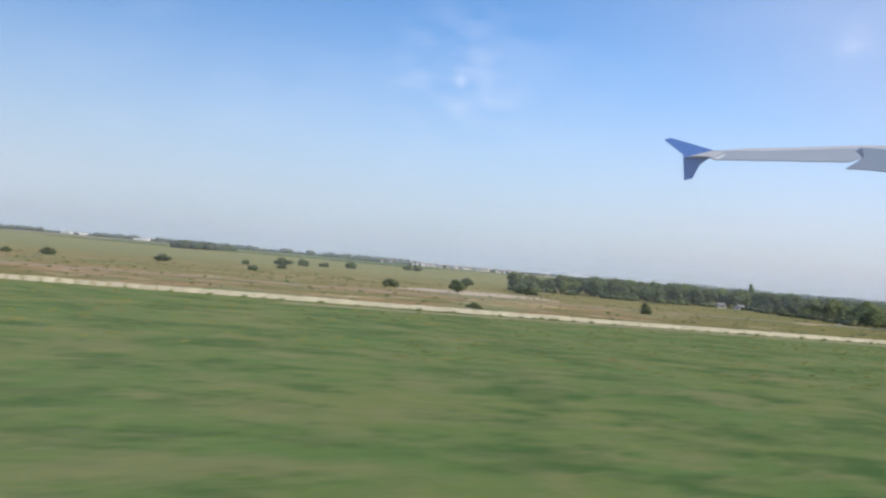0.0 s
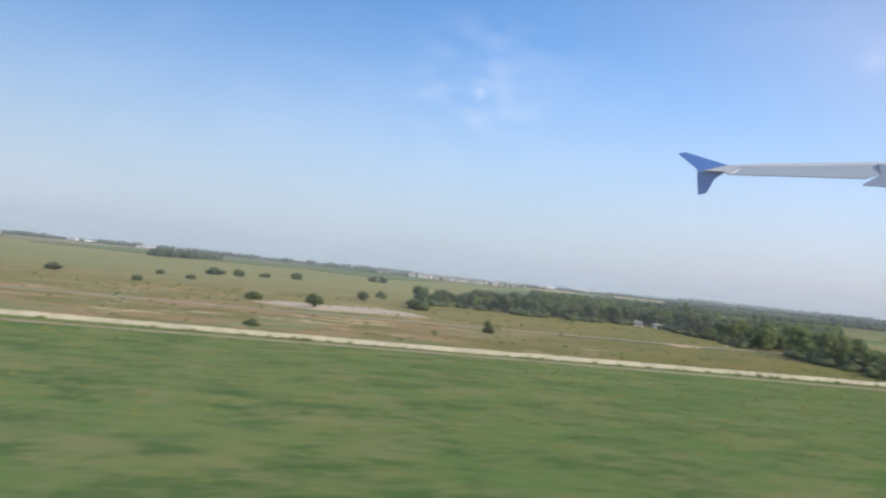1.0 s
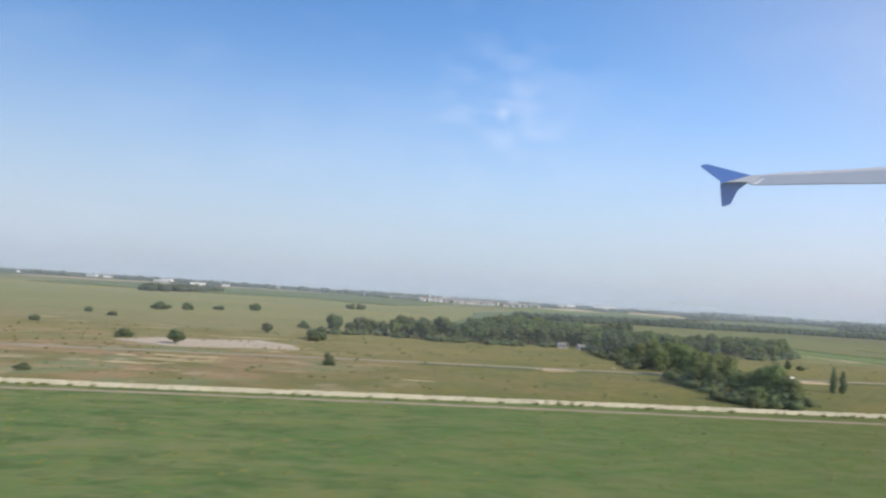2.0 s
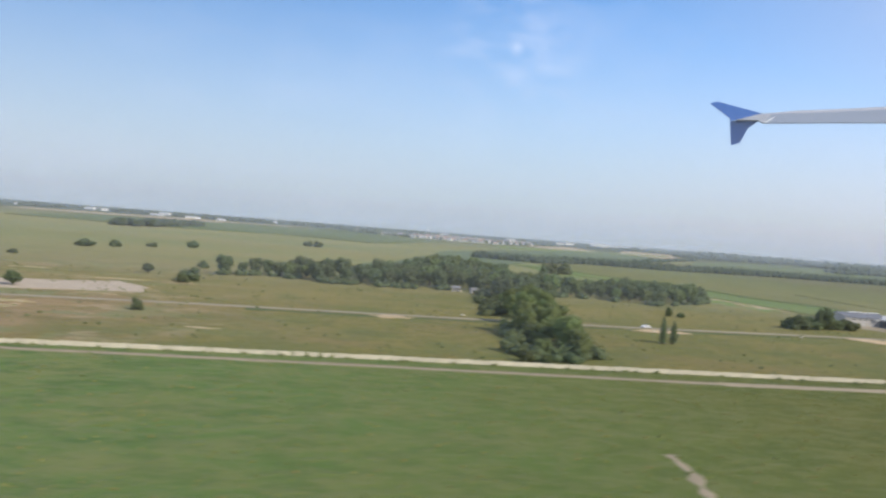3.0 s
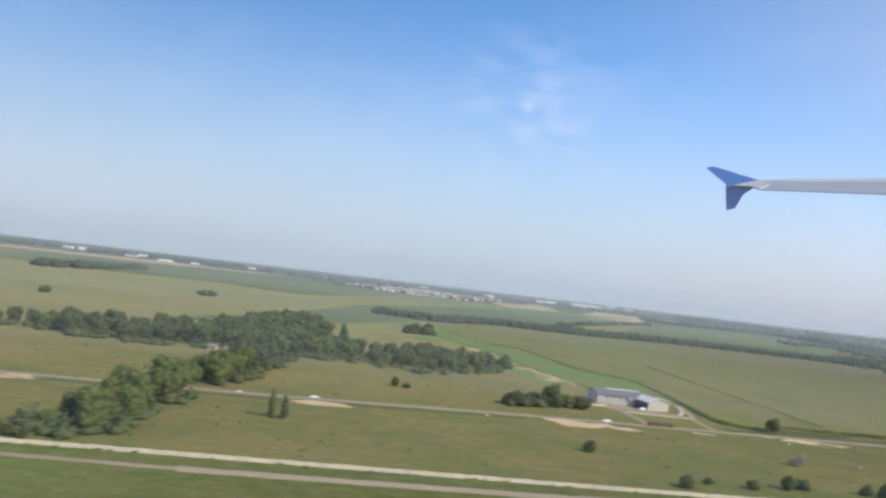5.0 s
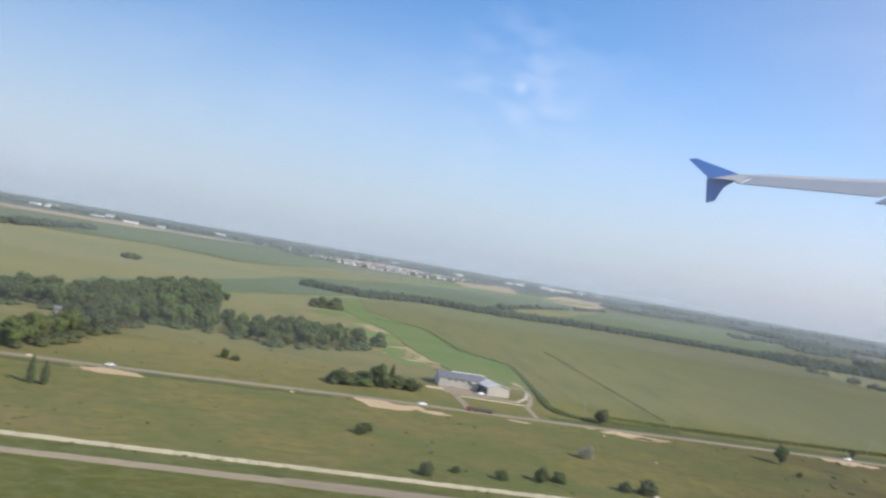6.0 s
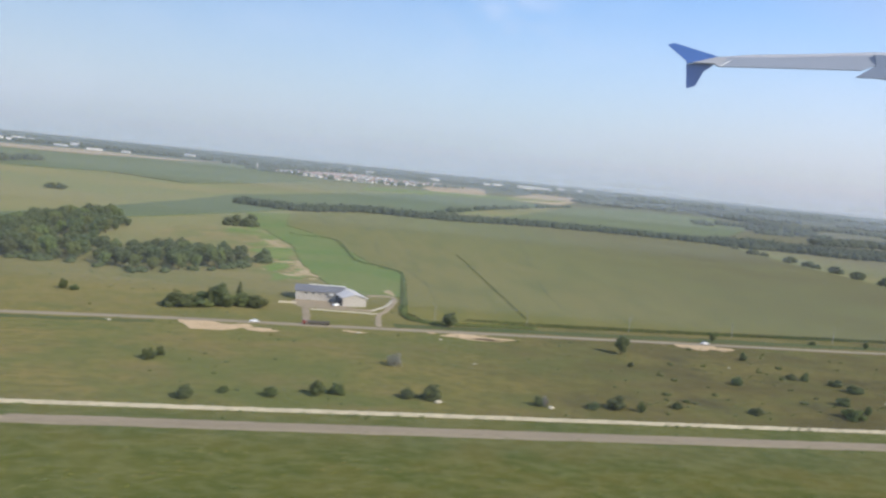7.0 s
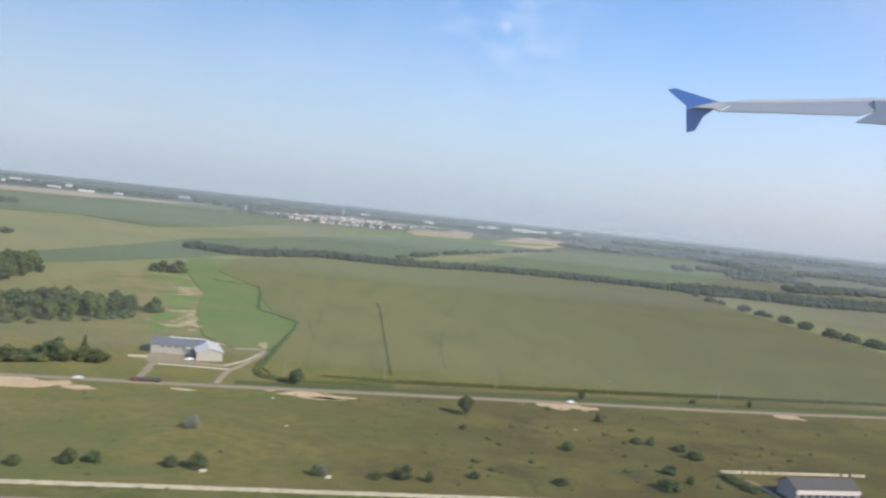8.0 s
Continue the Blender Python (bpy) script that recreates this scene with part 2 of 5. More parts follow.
    wild = blend(n, l, calc(n, l, "MULTIPLY", rough_side, calc(n, l, "ADD", calc(n, l, "MULTIPLY", noise_at(n, l, v, 0.042, 7.0, 0.68, 0.46, 0.56), 0.75), 0.2)), wild, WEEDS)
    wild = blend(n, l, calc(n, l, "MULTIPLY", rough_side, calc(n, l, "MULTIPLY", noise_at(n, l, where, 0.057, 7.0, 0.7, 0.5, 0.6), 0.8)), wild, WEEDS_GREEN)
    wild = blend(n, l, calc(n, l, "MULTIPLY", rough_side, calc(n, l, "MULTIPLY", noise_at(n, l, where, 0.083, 7.0, 0.7, 0.54, 0.62), 0.7)), wild, WEEDS_STRAW)
    wild = blend(n, l, calc(n, l, "MULTIPLY", rough_side, calc(n, l, "MULTIPLY", noise_at(n, l, v, 0.11, 7.0, 0.72, 0.53, 0.64), 0.6)), wild, WEEDS_B)
    east = n.new("ShaderNodeMapRange")
    east.interpolation_type = "SMOOTHSTEP"
    east.inputs["From Min"].default_value, east.inputs["From Max"].default_value = 110.0, 200.0
    l.new(x, east.inputs["Value"])
    wild = blend(n, l, calc(n, l, "MULTIPLY", calc(n, l, "MULTIPLY", east.outputs[0], deep.outputs[0]), calc(n, l, "ADD", calc(n, l, "MULTIPLY", patch, 0.5), 0.45)), wild, WEEDS_B)
    wild = blend(n, l, calc(n, l, "MULTIPLY", calc(n, l, "MULTIPLY", east.outputs[0], deep.outputs[0]), calc(n, l, "MULTIPLY", noise_at(n, l, where, 0.075, 7.0, 0.72, 0.52, 0.64), 0.65)), wild, WEEDS_DARK)
    # tan grass between the road and the wood
    back = n.new("ShaderNodeMapRange")
    back.interpolation_type = "SMOOTHSTEP"
    back.inputs["From Min"].default_value, back.inputs["From Max"].default_value = 174.0, 196.0
    l.new(calc(n, l, "SUBTRACT", y, calc(n, l, "MULTIPLY", x, 0.105)), back.inputs["Value"])
    wild = blend(n, l, calc(n, l, "MULTIPLY", back.outputs[0], calc(n, l, "ADD", calc(n, l, "MULTIPLY", noise_at(n, l, v, 0.04, 6.0, 0.66, 0.42, 0.58), 0.5), 0.25)), wild, MEADOW_TAN)
    wild = blend(n, l, calc(n, l, "MULTIPLY", back.outputs[0], calc(n, l, "MULTIPLY", noise_at(n, l, where, 0.07, 7.0, 0.7, 0.54, 0.64), 0.55)), wild, MEADOW_E)
    away = n.new("ShaderNodeMapRange")
    away.interpolation_type = "SMOOTHSTEP"
    away.inputs["From Min"].default_value, away.inputs["From Max"].default_value = 140.0, 420.0
    l.new(y, away.inputs["Value"])
    steppe = blend(n, l, noise_at(n, l, v, 0.006, 5.0, 0.6, 0.4, 0.6), STEPPE_A, STEPPE_B)
    over_east = n.new("ShaderNodeMapRange")
    over_east.inputs["From Min"].default_value, over_east.inputs["From Max"].default_value = 390.0, 520.0
    l.new(x, over_east.inputs["Value"])
    steppe = blend(n, l, calc(n, l, "MULTIPLY", over_east.outputs[0], 0.8), steppe, STEPPE_EAST)
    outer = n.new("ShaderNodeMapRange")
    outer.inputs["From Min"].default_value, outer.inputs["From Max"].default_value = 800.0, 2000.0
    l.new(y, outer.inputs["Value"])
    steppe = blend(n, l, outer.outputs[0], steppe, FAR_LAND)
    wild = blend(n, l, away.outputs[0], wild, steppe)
    side = calc(n, l, "SUBTRACT", y, calc(n, l, "ADD", calc(n, l, "MULTIPLY", x, 0.0744), 113.5))
    over = n.new("ShaderNodeMapRange")
    over.inputs["From Min"].default_value, over.inputs["From Max"].default_value = -0.6, 0.6
    l.new(side, over.inputs["Value"])
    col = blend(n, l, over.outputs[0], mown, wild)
    col = blend(n, l, calc(n, l, "MULTIPLY", fine, 0.35), col, (0.045, 0.06, 0.02))
    l.new(col, s.inputs["Base Color"])
    relief(n, l, s, calc(n, l, "ADD", fine, calc(n, l, "MULTIPLY", low, 2.0)), 0.5, 0.12)
    return m


GRASS_A, GRASS_B, GRASS_C, GRASS_DRY = (0.122, 0.128, 0.022), (0.152, 0.134, 0.028), (0.09, 0.11, 0.019), (0.222, 0.218, 0.084)
MEADOW_A, MEADOW_B, MEADOW_C, MEADOW_D = (0.236, 0.198, 0.047), (0.172, 0.17, 0.037), (0.27, 0.206, 0.06), (0.12, 0.122, 0.027)
STEPPE_A, STEPPE_B = (0.295, 0.262, 0.102), (0.248, 0.25, 0.095)
MEADOW_TAN, STEPPE_EAST = (0.27, 0.212, 0.068), (0.15, 0.13, 0.056)
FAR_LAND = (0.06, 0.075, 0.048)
LUSH_A, LUSH_B, LUSH_C = (0.108, 0.182, 0.04), (0.164, 0.2, 0.052), (0.058, 0.122, 0.023)
MEADOW_E, MEADOW_F, MEADOW_G = (0.122, 0.146, 0.038), (0.125, 0.15, 0.034), (0.25, 0.175, 0.068)
WEEDS, WEEDS_B = (0.37, 0.235, 0.12), (0.112, 0.088, 0.025)
WEEDS_GREEN, WEEDS_STRAW, WEEDS_DARK = (0.2, 0.24, 0.1), (0.52, 0.38, 0.23), (0.07, 0.062, 0.027)

M_GROUND = grassland()
M_CROP = surface("ripening_crop", (0.208, 0.186, 0.053), (0.166, 0.178, 0.045), (0.15, 0.157, 0.041), 0.005, 0.09, 0.9, bump=0.3, deep=0.15, turned=(1, 0.25, 1))
# darker and browner towards the east
shift_east(M_CROP, (0.118, 0.105, 0.027), 180.0, 330.0, 0.92)
M_CLOVER = surface("fresh_green_crop", (0.138, 0.208, 0.042), (0.2, 0.22, 0.06), (0.13, 0.188, 0.042), 0.03, 0.5, 0.9, bump=0.5, deep=0.1)
M_MAIZE = surface("dark_green_crop", (0.125, 0.158, 0.072), (0.145, 0.168, 0.076), (0.115, 0.148, 0.066), 0.008, 0.8, 0.9, bump=0.5, deep=0.2)
M_STUBBLE = surface("pale_stubble", (0.48, 0.36, 0.22), (0.42, 0.33, 0.2), (0.35, 0.28, 0.165), 0.01, 0.4, 0.9, bump=0.4, deep=0.1)
M_FAR_CROP = surface("blue_green_far_crop", (0.112, 0.142, 0.05), (0.145, 0.16, 0.06), (0.1, 0.126, 0.045), 0.008, 0.1, 0.9, bump=0.3, deep=0.2)
M_CONCRETE = surface("bleached_concrete", (0.62, 0.555, 0.42), (0.55, 0.495, 0.375), (0.44, 0.395, 0.3), 0.7, 6.0, 0.85, bump=0.3, deep=0.01)
M_TRACK = surface("gravel_track", (0.37, 0.3, 0.205), (0.325, 0.265, 0.182), (0.26, 0.215, 0.145), 0.25, 3.0, 0.9, bump=0.5, deep=0.03, turned=(0.2, 1, 1))
M_ASPHALT = surface("worn_asphalt", (0.37, 0.31, 0.215), (0.33, 0.275, 0.19), (0.265, 0.225, 0.155), 0.2, 4.0, 0.85, bump=0.2, deep=0.01, turned=(0.2, 1, 1))
M_SAND = surface("pale_sand", (0.6, 0.44, 0.27), (0.53, 0.385, 0.23), (0.4, 0.31, 0.18), 0.3, 2.5, 0.9, bump=0.5, deep=0.05)
M_SAND_PALE = surface("bleached_sand", (0.56, 0.455, 0.34), (0.5, 0.405, 0.3), (0.38, 0.315, 0.22), 0.2, 2.0, 0.9, bump=0.5, deep=0.05)
M_LEAF = leaves("broad_leaves", (0.165, 0.2, 0.06), (0.24, 0.275, 0.09))
M_LEAF_DARK = leaves("dark_leaves", (0.122, 0.148, 0.058), (0.172, 0.2, 0.08))
M_LEAF_PALE = leaves("pale_leaves", (0.1, 0.125, 0.036), (0.17, 0.195, 0.06))
M_LEAF_DRY = leaves("dry_twigs", (0.27, 0.25, 0.2), (0.42, 0.39, 0.33))
M_LEAF_FAR = leaves("far_leaves", (0.07, 0.092, 0.048), (0.1, 0.125, 0.06))
M_SAND_WORN = surface("worn_sand_and_grass", (0.56, 0.42, 0.26), (0.27, 0.23, 0.085), (0.3, 0.25, 0.11), 0.3, 1.0, 0.9, bump=0.5, deep=0.05)
M_BARK = surface("bark", (0.11, 0.085, 0.06), (0.08, 0.065, 0.045), (0.05, 0.04, 0.03), 1.5, 14.0, 0.9, bump=0.6, deep=0.03)
M_WALL_PALE = surface("pale_render", (0.45, 0.42, 0.375), (0.41, 0.38, 0.34), (0.34, 0.315, 0.28), 0.3, 4.0, 0.85, bump=0.2, deep=0.01)
M_WALL_WHITE = surface("white_render", (0.76, 0.74, 0.7), (0.7, 0.68, 0.63), (0.6, 0.58, 0.53), 0.3, 4.0, 0.8, bump=0.2, deep=0.01)
M_WALL_GREY = surface("grey_render", (0.3, 0.29, 0.28), (0.26, 0.25, 0.245), (0.2, 0.195, 0.19), 0.3, 4.0, 0.85, bump=0.2, deep=0.01)
M_ROOF_SLATE = surface("grey_blue_sheet_roof", (0.2, 0.205, 0.228), (0.175, 0.18, 0.2), (0.14, 0.14, 0.15), 0.4, 6.0, 0.88, bump=0.2, deep=0.01, turned=(6, 0.5, 1))
M_ROOF_LIGHT = surface("weathered_light_sheet_roof", (0.6, 0.575, 0.55), (0.55, 0.53, 0.505), (0.46, 0.44, 0.42), 0.4, 6.0, 0.88, bump=0.2, deep=0.01, turned=(0.5, 6, 1))
M_ROOF_RED = surface("red_tile_roof", (0.5, 0.31, 0.25), (0.44, 0.27, 0.21), (0.36, 0.22, 0.17), 0.4, 5.0, 0.8, bump=0.3, deep=0.02)
M_ROOF_GREY = surface("grey_fibre_roof", (0.25, 0.24, 0.23), (0.22, 0.21, 0.2), (0.175, 0.168, 0.16), 0.4, 5.0, 0.88, bump=0.3, deep=0.02)
M_DARK = surface("dark_shaded_glass", (0.05, 0.055, 0.065), (0.04, 0.045, 0.05), (0.03, 0.03, 0.035), 1.0, 8.0, 0.25, bump=0.05, deep=0.005)
M_WHITE_PAINT = surface("white_car_paint", (0.8, 0.8, 0.79), (0.78, 0.78, 0.77), (0.7, 0.7, 0.68), 0.5, 20.0, 0.25, bump=0.02, deep=0.002)
M_RED_PAINT = surface("red_truck_paint", (0.26, 0.06, 0.045), (0.24, 0.055, 0.045), (0.2, 0.05, 0.04), 0.5, 20.0, 0.35, bump=0.02, deep=0.002)
M_TARP = surface("dark_brown_tarpaulin", (0.1, 0.085, 0.07), (0.09, 0.075, 0.062), (0.075, 0.062, 0.05), 0.6, 9.0, 0.8, bump=0.2, deep=0.02)
M_RUBBER = surface("black_rubber", (0.025, 0.025, 0.025), (0.03, 0.03, 0.03), (0.04, 0.04, 0.038), 2.0, 30.0, 0.9, bump=0.2, deep=0.005)
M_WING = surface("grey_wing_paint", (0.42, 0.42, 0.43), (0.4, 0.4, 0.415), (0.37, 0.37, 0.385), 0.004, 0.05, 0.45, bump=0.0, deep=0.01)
# The wing grey again, darker and bluer: underside shade is put into the colour.
M_WING_SHADE = surface("wing_grey_with_shade", (0.27, 0.295, 0.34), (0.255, 0.28, 0.325), (0.235, 0.26, 0.3), 0.004, 0.05, 0.5, bump=0.0, deep=0.01)
# Flap and fairing hang in shade; the blue-grey base colour carries that darkening.
M_FLAP_SHADE = surface("flap_blue_grey_with_shade", (0.19, 0.225, 0.29), (0.175, 0.21, 0.275), (0.15, 0.185, 0.245), 0.004, 0.05, 0.5, bump=0.0, deep=0.01)
M_BLUE = surface("blue_winglet_paint", (0.055, 0.155, 0.45), (0.05, 0.145, 0.42), (0.042, 0.125, 0.37), 0.004, 0.05, 0.4, bump=0.0, deep=0.01)
M_POLE = surface("pole_concrete", (0.37, 0.355, 0.325), (0.33, 0.315, 0.29), (0.27, 0.255, 0.235), 1.0, 12.0, 0.85, bump=0.2, deep=0.01)


# ---- mesh tools ----
class Heap:
    """Collects vertices and faces of one mesh."""

    def __init__(self):
        self.v, self.f, self.n = [], [], 0

    def add(self, verts, faces):
        self.v.extend(map(tuple, np.asarray(verts, float).tolist()))
        self.f.extend([tuple(i + self.n for i in face) for face in faces])
        self.n = len(self.v)
        return self

    def box(self, lo, hi, turn=None):
        (a, b, c), (d, e, g) = lo, hi
        pts = np.array([(a, b, c), (d, b, c), (d, e, c), (a, e, c), (a, b, g), (d, b, g), (d, e, g), (a, e, g)], float)
        return self.add(pts if turn is None else [turn @ Vector(p) for p in pts], BOX)

    def tube(self, a, b, ra, rb, sides=6):
        a, b = Vector(a), Vector(b)
        q = (b - a).to_track_quat("Z", "Y")
        ring = [Vector((math.cos(6.2832 * k / sides), math.sin(6.2832 * k / sides), 0)) for k in range(sides)]
        pts = [a + q @ (p * ra) for p in ring] + [b + q @ (p * rb) for p in ring]
        faces = [(k, (k + 1) % sides, sides + (k + 1) % sides, sides + k) for k in range(sides)]
        return self.add(pts, faces + [tuple(range(sides))[::-1], tuple(range(sides, 2 * sides))])

    def mesh(self, name, material, smooth=False):
        me = bpy.data.meshes.new(name)
        me.from_pydata(self.v, [], self.f)
        me.materials.append(material)
        if smooth:
            me.shade_smooth()
        me.update()
        return me


BOX = [(0, 3, 2, 1), (4, 5, 6, 7), (0, 1, 5, 4), (1, 2, 6, 5), (2, 3, 7, 6), (3, 0, 4, 7)]


def ico(level):
    bm = bmesh.new()
    bmesh.ops.create_icosphere(bm, subdivisions=level, radius=1.0)
    pts, faces = np.array([v.co[:] for v in bm.verts]), [tuple(v.index for v in f.verts) for f in bm.faces]
    bm.free()
    return pts, faces


BALL, BALL_FACES = ico(2)
NUT, NUT_FACES = ico(1)


def part(name, heap, material, parent, label="", smooth=False):
    ob = new(name, heap.mesh(name, material, smooth))
    ob.parent = parent
    return tagged(ob, label) if label else ob


def thing(name, m, label, category, group="", kind=""):
    ob = new(name)
    ob.matrix_world = m
    return tagged(ob, label, category, group, kind)


def placed(x, y, z=0.0, rz=0.0):
    return pose(x * K, y * K, z, 0, 0, rz)


def curve_through(pts, step):
    """A smooth line through plan points, in metres, sampled about every step."""
    p = [np.array(q, float) * K for q in pts]
    p = [2 * p[0] - p[1], *p, 2 * p[-1] - p[-2]]
    line = []
    for a, b, c, d in zip(p, p[1:], p[2:], p[3:]):
        count = max(1, round(float(np.linalg.norm(c - b)) / step))
        for k in range(count):
            u = k / count
            line.append(0.5 * (2 * b + (c - a) * u + (2 * a - 5 * b + 4 * c - d) * u * u + (3 * b - a - 3 * c + d) * u**3))
    return np.array([*line, p[-2]])


def strip(name, pts, width, height, material, label, category, rng, rough=0.0, step=3.0):
    """A road or track: a low raised band with worn edges."""
    line = curve_through(pts, step)
    way = np.gradient(line, axis=0)
    side = np.stack([-way[:, 1], way[:, 0]], 1) / np.linalg.norm(way, axis=1)[:, None]
    lefts = line + side * (width / 2 + np.array([rng.uniform(-rough, rough) for _ in line]))[:, None]
    rights = line - side * (width / 2 + np.array([rng.uniform(-rough, rough) for _ in line]))[:, None]
    h, n = Heap(), len(line)
    cols = [np.c_[lefts + side * 0.1, np.full(n, -0.02)], np.c_[lefts, np.full(n, height)], np.c_[line, np.full(n, height + 0.03)], np.c_[rights, np.full(n, height)], np.c_[rights - side * 0.1, np.full(n, -0.02)]]
    h.add(np.concatenate(cols), [(c * n + k, (c + 1) * n + k, (c + 1) * n + k + 1, c * n + k + 1) for c in range(4) for k in range(n - 1)])
    ob = new(name, h.mesh(name, material))
    return tagged(ob, label, category, "", "structure")


def plot(name, corners, height, material, label, category, rng, wobble=1.0, kind="structure"):
    """A field or bare patch: a low slab with a slightly uneven edge."""
    ring, pts = [], [np.array(c, float) * K for c in corners]
    for a, b in zip(pts, pts[1:] + pts[:1]):
        far = float(np.linalg.norm(b - a))
        count = max(1, min(40, round(far / max(2.0 * wobble, 1.0))))
        for k in range(count):
            ring.append(a + (b - a) * k / count + (np.array([rng.uniform(-1, 1), rng.uniform(-1, 1)]) * wobble * 0.4 if k else 0))
    bm = bmesh.new()
    low = [bm.verts.new((x, y, -0.05)) for x, y in ring]
    high = [bm.verts.new((x, y, height)) for x, y in ring]
    face = bm.faces.new(high)
    for k in range(len(ring)):
        j = (k + 1) % len(ring)
        bm.faces.new((low[k], low[j], high[j], high[k]))
    bmesh.ops.recalc_face_normals(bm, faces=bm.faces)
    bmesh.ops.triangulate(bm, faces=[face])
    me = bpy.data.meshes.new(name)
    bm.to_mesh(me)
    bm.free()
    me.materials.append(material)
    return tagged(new(name, me), label, category, "", kind)


def patch_at(name, x, y, w, d, height, material, label, category, rng, turn=0.0):
    """An irregular round patch of bare ground."""
    c, s = math.cos(turn), math.sin(turn)
    corners = []
    seed = rng.uniform(0, 99)
    for k in range(30):
        a = 6.2832 * k / 30
        r = 0.85 + 0.55 * noise.noise((1.6 * math.cos(a) + seed, 1.6 * math.sin(a), 0)) + rng.uniform(-0.07, 0.07)
        u, v = w / 2 * r * math.cos(a), d / 2 * r * math.sin(a)
        corners.append((x + u * c - v * s, y + u * s + v * c))
    return plot(name, corners, height, material, label, category, rng, 0.4)


# ---- plants ----
def lump(h, centre, size, rng, squash=0.85, fine=False):
    pts, faces = (BALL, BALL_FACES) if fine else (NUT, NUT_FACES)
    jig = 1 + np.array([rng.uniform(-0.17, 0.17) for _ in pts])
    h.add(pts * jig[:, None] * np.array([size, size, size * squash]) + np.array(centre), faces)


def foliage(h, centre, size, rng, count, leaf):
    for _ in range(count):
        way = Vector((rng.gauss(0, 1), rng.gauss(0, 1), rng.gauss(0.15, 1))).normalized()
        at = Vector(centre) + way * size * rng.uniform(0.88, 1.22)
        q = (way + 0.55 * Vector((rng.gauss(0, 1), rng.gauss(0, 1), rng.gauss(0, 1)))).to_track_quat("Z", "Y")
        r = leaf * rng.uniform(0.6, 1.3)
        h.add([at + q @ Vector(p) for p in ((-r, 0, 0), (0, -r * 0.6, 0), (r, 0, 0), (0, r * 0.6, 0))], [(0, 1, 2, 3)])


def tree(name, label, height, width, rng, leaf_mat, kind="round", category="tree"):
    """A tree with a tapered trunk, limbs and a crown of clumps with gaps. Built at the origin."""
    root = thing(name, Matrix(), label, category)
    wood, crown = Heap(), Heap()
    spots = []
    if kind == "poplar":
        for k in range(15):
            u = k / 14
            r = width / 2 * (0.55 + 0.6 * math.sin(3.0 * min(1, u * 0.9 + 0.12))) * (1 - 0.55 * u)
            spots.append(((rng.uniform(-0.25, 0.25) * r, rng.uniform(-0.25, 0.25) * r, height * (0.1 + 0.84 * u)), r * 0.85))
        lean = (0, 0, height * 0.9)
    elif kind == "bush":
        for k in range(20):
            a, u, v = rng.uniform(0, 6.28), rng.uniform(0, 1), rng.uniform(0, 1)
            r = width / 2 * 0.74 * math.sqrt(u)
            size = width * rng.uniform(0.13, 0.2)
            spots.append(((r * math.cos(a), r * math.sin(a), height * (0.1 + 0.72 * v * math.sqrt(1 - 0.85 * u))), size))
        lean = (0, 0, height * 0.5)
    else:
        for k in range(30):
            way = Vector((rng.gauss(0, 1), rng.gauss(0, 1), rng.gauss(0.1, 1))).normalized() * rng.uniform(0.45, 1.0)
            size = width * rng.uniform(0.12, 0.2)
            spots.append(((way.x * width * 0.37, way.y * width * 0.37, height * (0.54 + 0.36 * way.z)), size))
        lean = (rng.uniform(-0.2, 0.2), rng.uniform(-0.2, 0.2), height * 0.6)
    girth = 0.028 * height + 0.02
    wood.tube((0, 0, -0.1), Vector(lean) * 0.45, girth, girth * 0.75, 7)
    wood.tube(Vector(lean) * 0.45, lean, girth * 0.75, girth * 0.35, 7)
    for at, size in spots[::2]:
        wood.tube(Vector(lean) * rng.uniform(0.3, 0.9), at, girth * 0.35, girth * 0.12, 5)
    dry = leaf_mat is M_LEAF_DRY
    for at, size in spots:
        if not dry:
            lump(crown, at, size * 0.95, rng, 0.9)
        foliage(crown, at, size * (0.9 if dry else 1.0), rng, 60 if dry else 80, max(0.08, size * 0.27))
    part("trunk", wood, M_BARK, root)
    part("crown", crown, leaf_mat, root, "", True)
    return root


def stand(ob, x, y, size=1.0, rz=0.0, label="", group=""):
    """A copy of a plant at a plan place."""
    made = copy_thing(ob, placed(x, y, 0, rz))
    made.scale = (size, size, size)
    return tagged(made, label, "", group)


def belt(name, pts, depth, height, material, label, rng, size=3.0, gap=0.0, category="tree belt", fill=1.0):
    """Far trees along a line, too many to count: one mesh of uneven clumps."""
    h = Heap()
    line = curve_through(pts, size * (0.5 if size <= 5 else 0.8))
    way = np.gradient(line, axis=0)
    side = np.stack([-way[:, 1], way[:, 0]], 1) / np.linalg.norm(way, axis=1)[:, None]
    hole = 0
    for p, s in zip(line, side):
        if hole > 0:
            hole -= 1
            continue
        if rng.random() < gap:
            hole = rng.randint(2, 9)
        for _ in range(max(1, round(depth / size * fill))):
            at = p + s * rng.uniform(-0.5, 0.5) * depth
            r = size * rng.uniform(0.5, 0.9)
            tall = height * rng.uniform(0.55, 1.0)
            top = r * rng.uniform(0.45, 0.7)
            lump(h, (at[0], at[1], tall * 0.4), r * 1.1, rng, tall * 0.4 / r)
            lump(h, (at[0] + rng.uniform(-1, 1) * r * 0.5, at[1], tall * 0.72), top, rng, tall * 0.28 / top)
            if size <= 5:
                foliage(h, (at[0], at[1], tall * 0.5), r, rng, 22 if size <= 2.5 else 12, r * 0.28)
    return tagged(new(name, h.mesh(name, material, True)), label, category, "", "stuff")


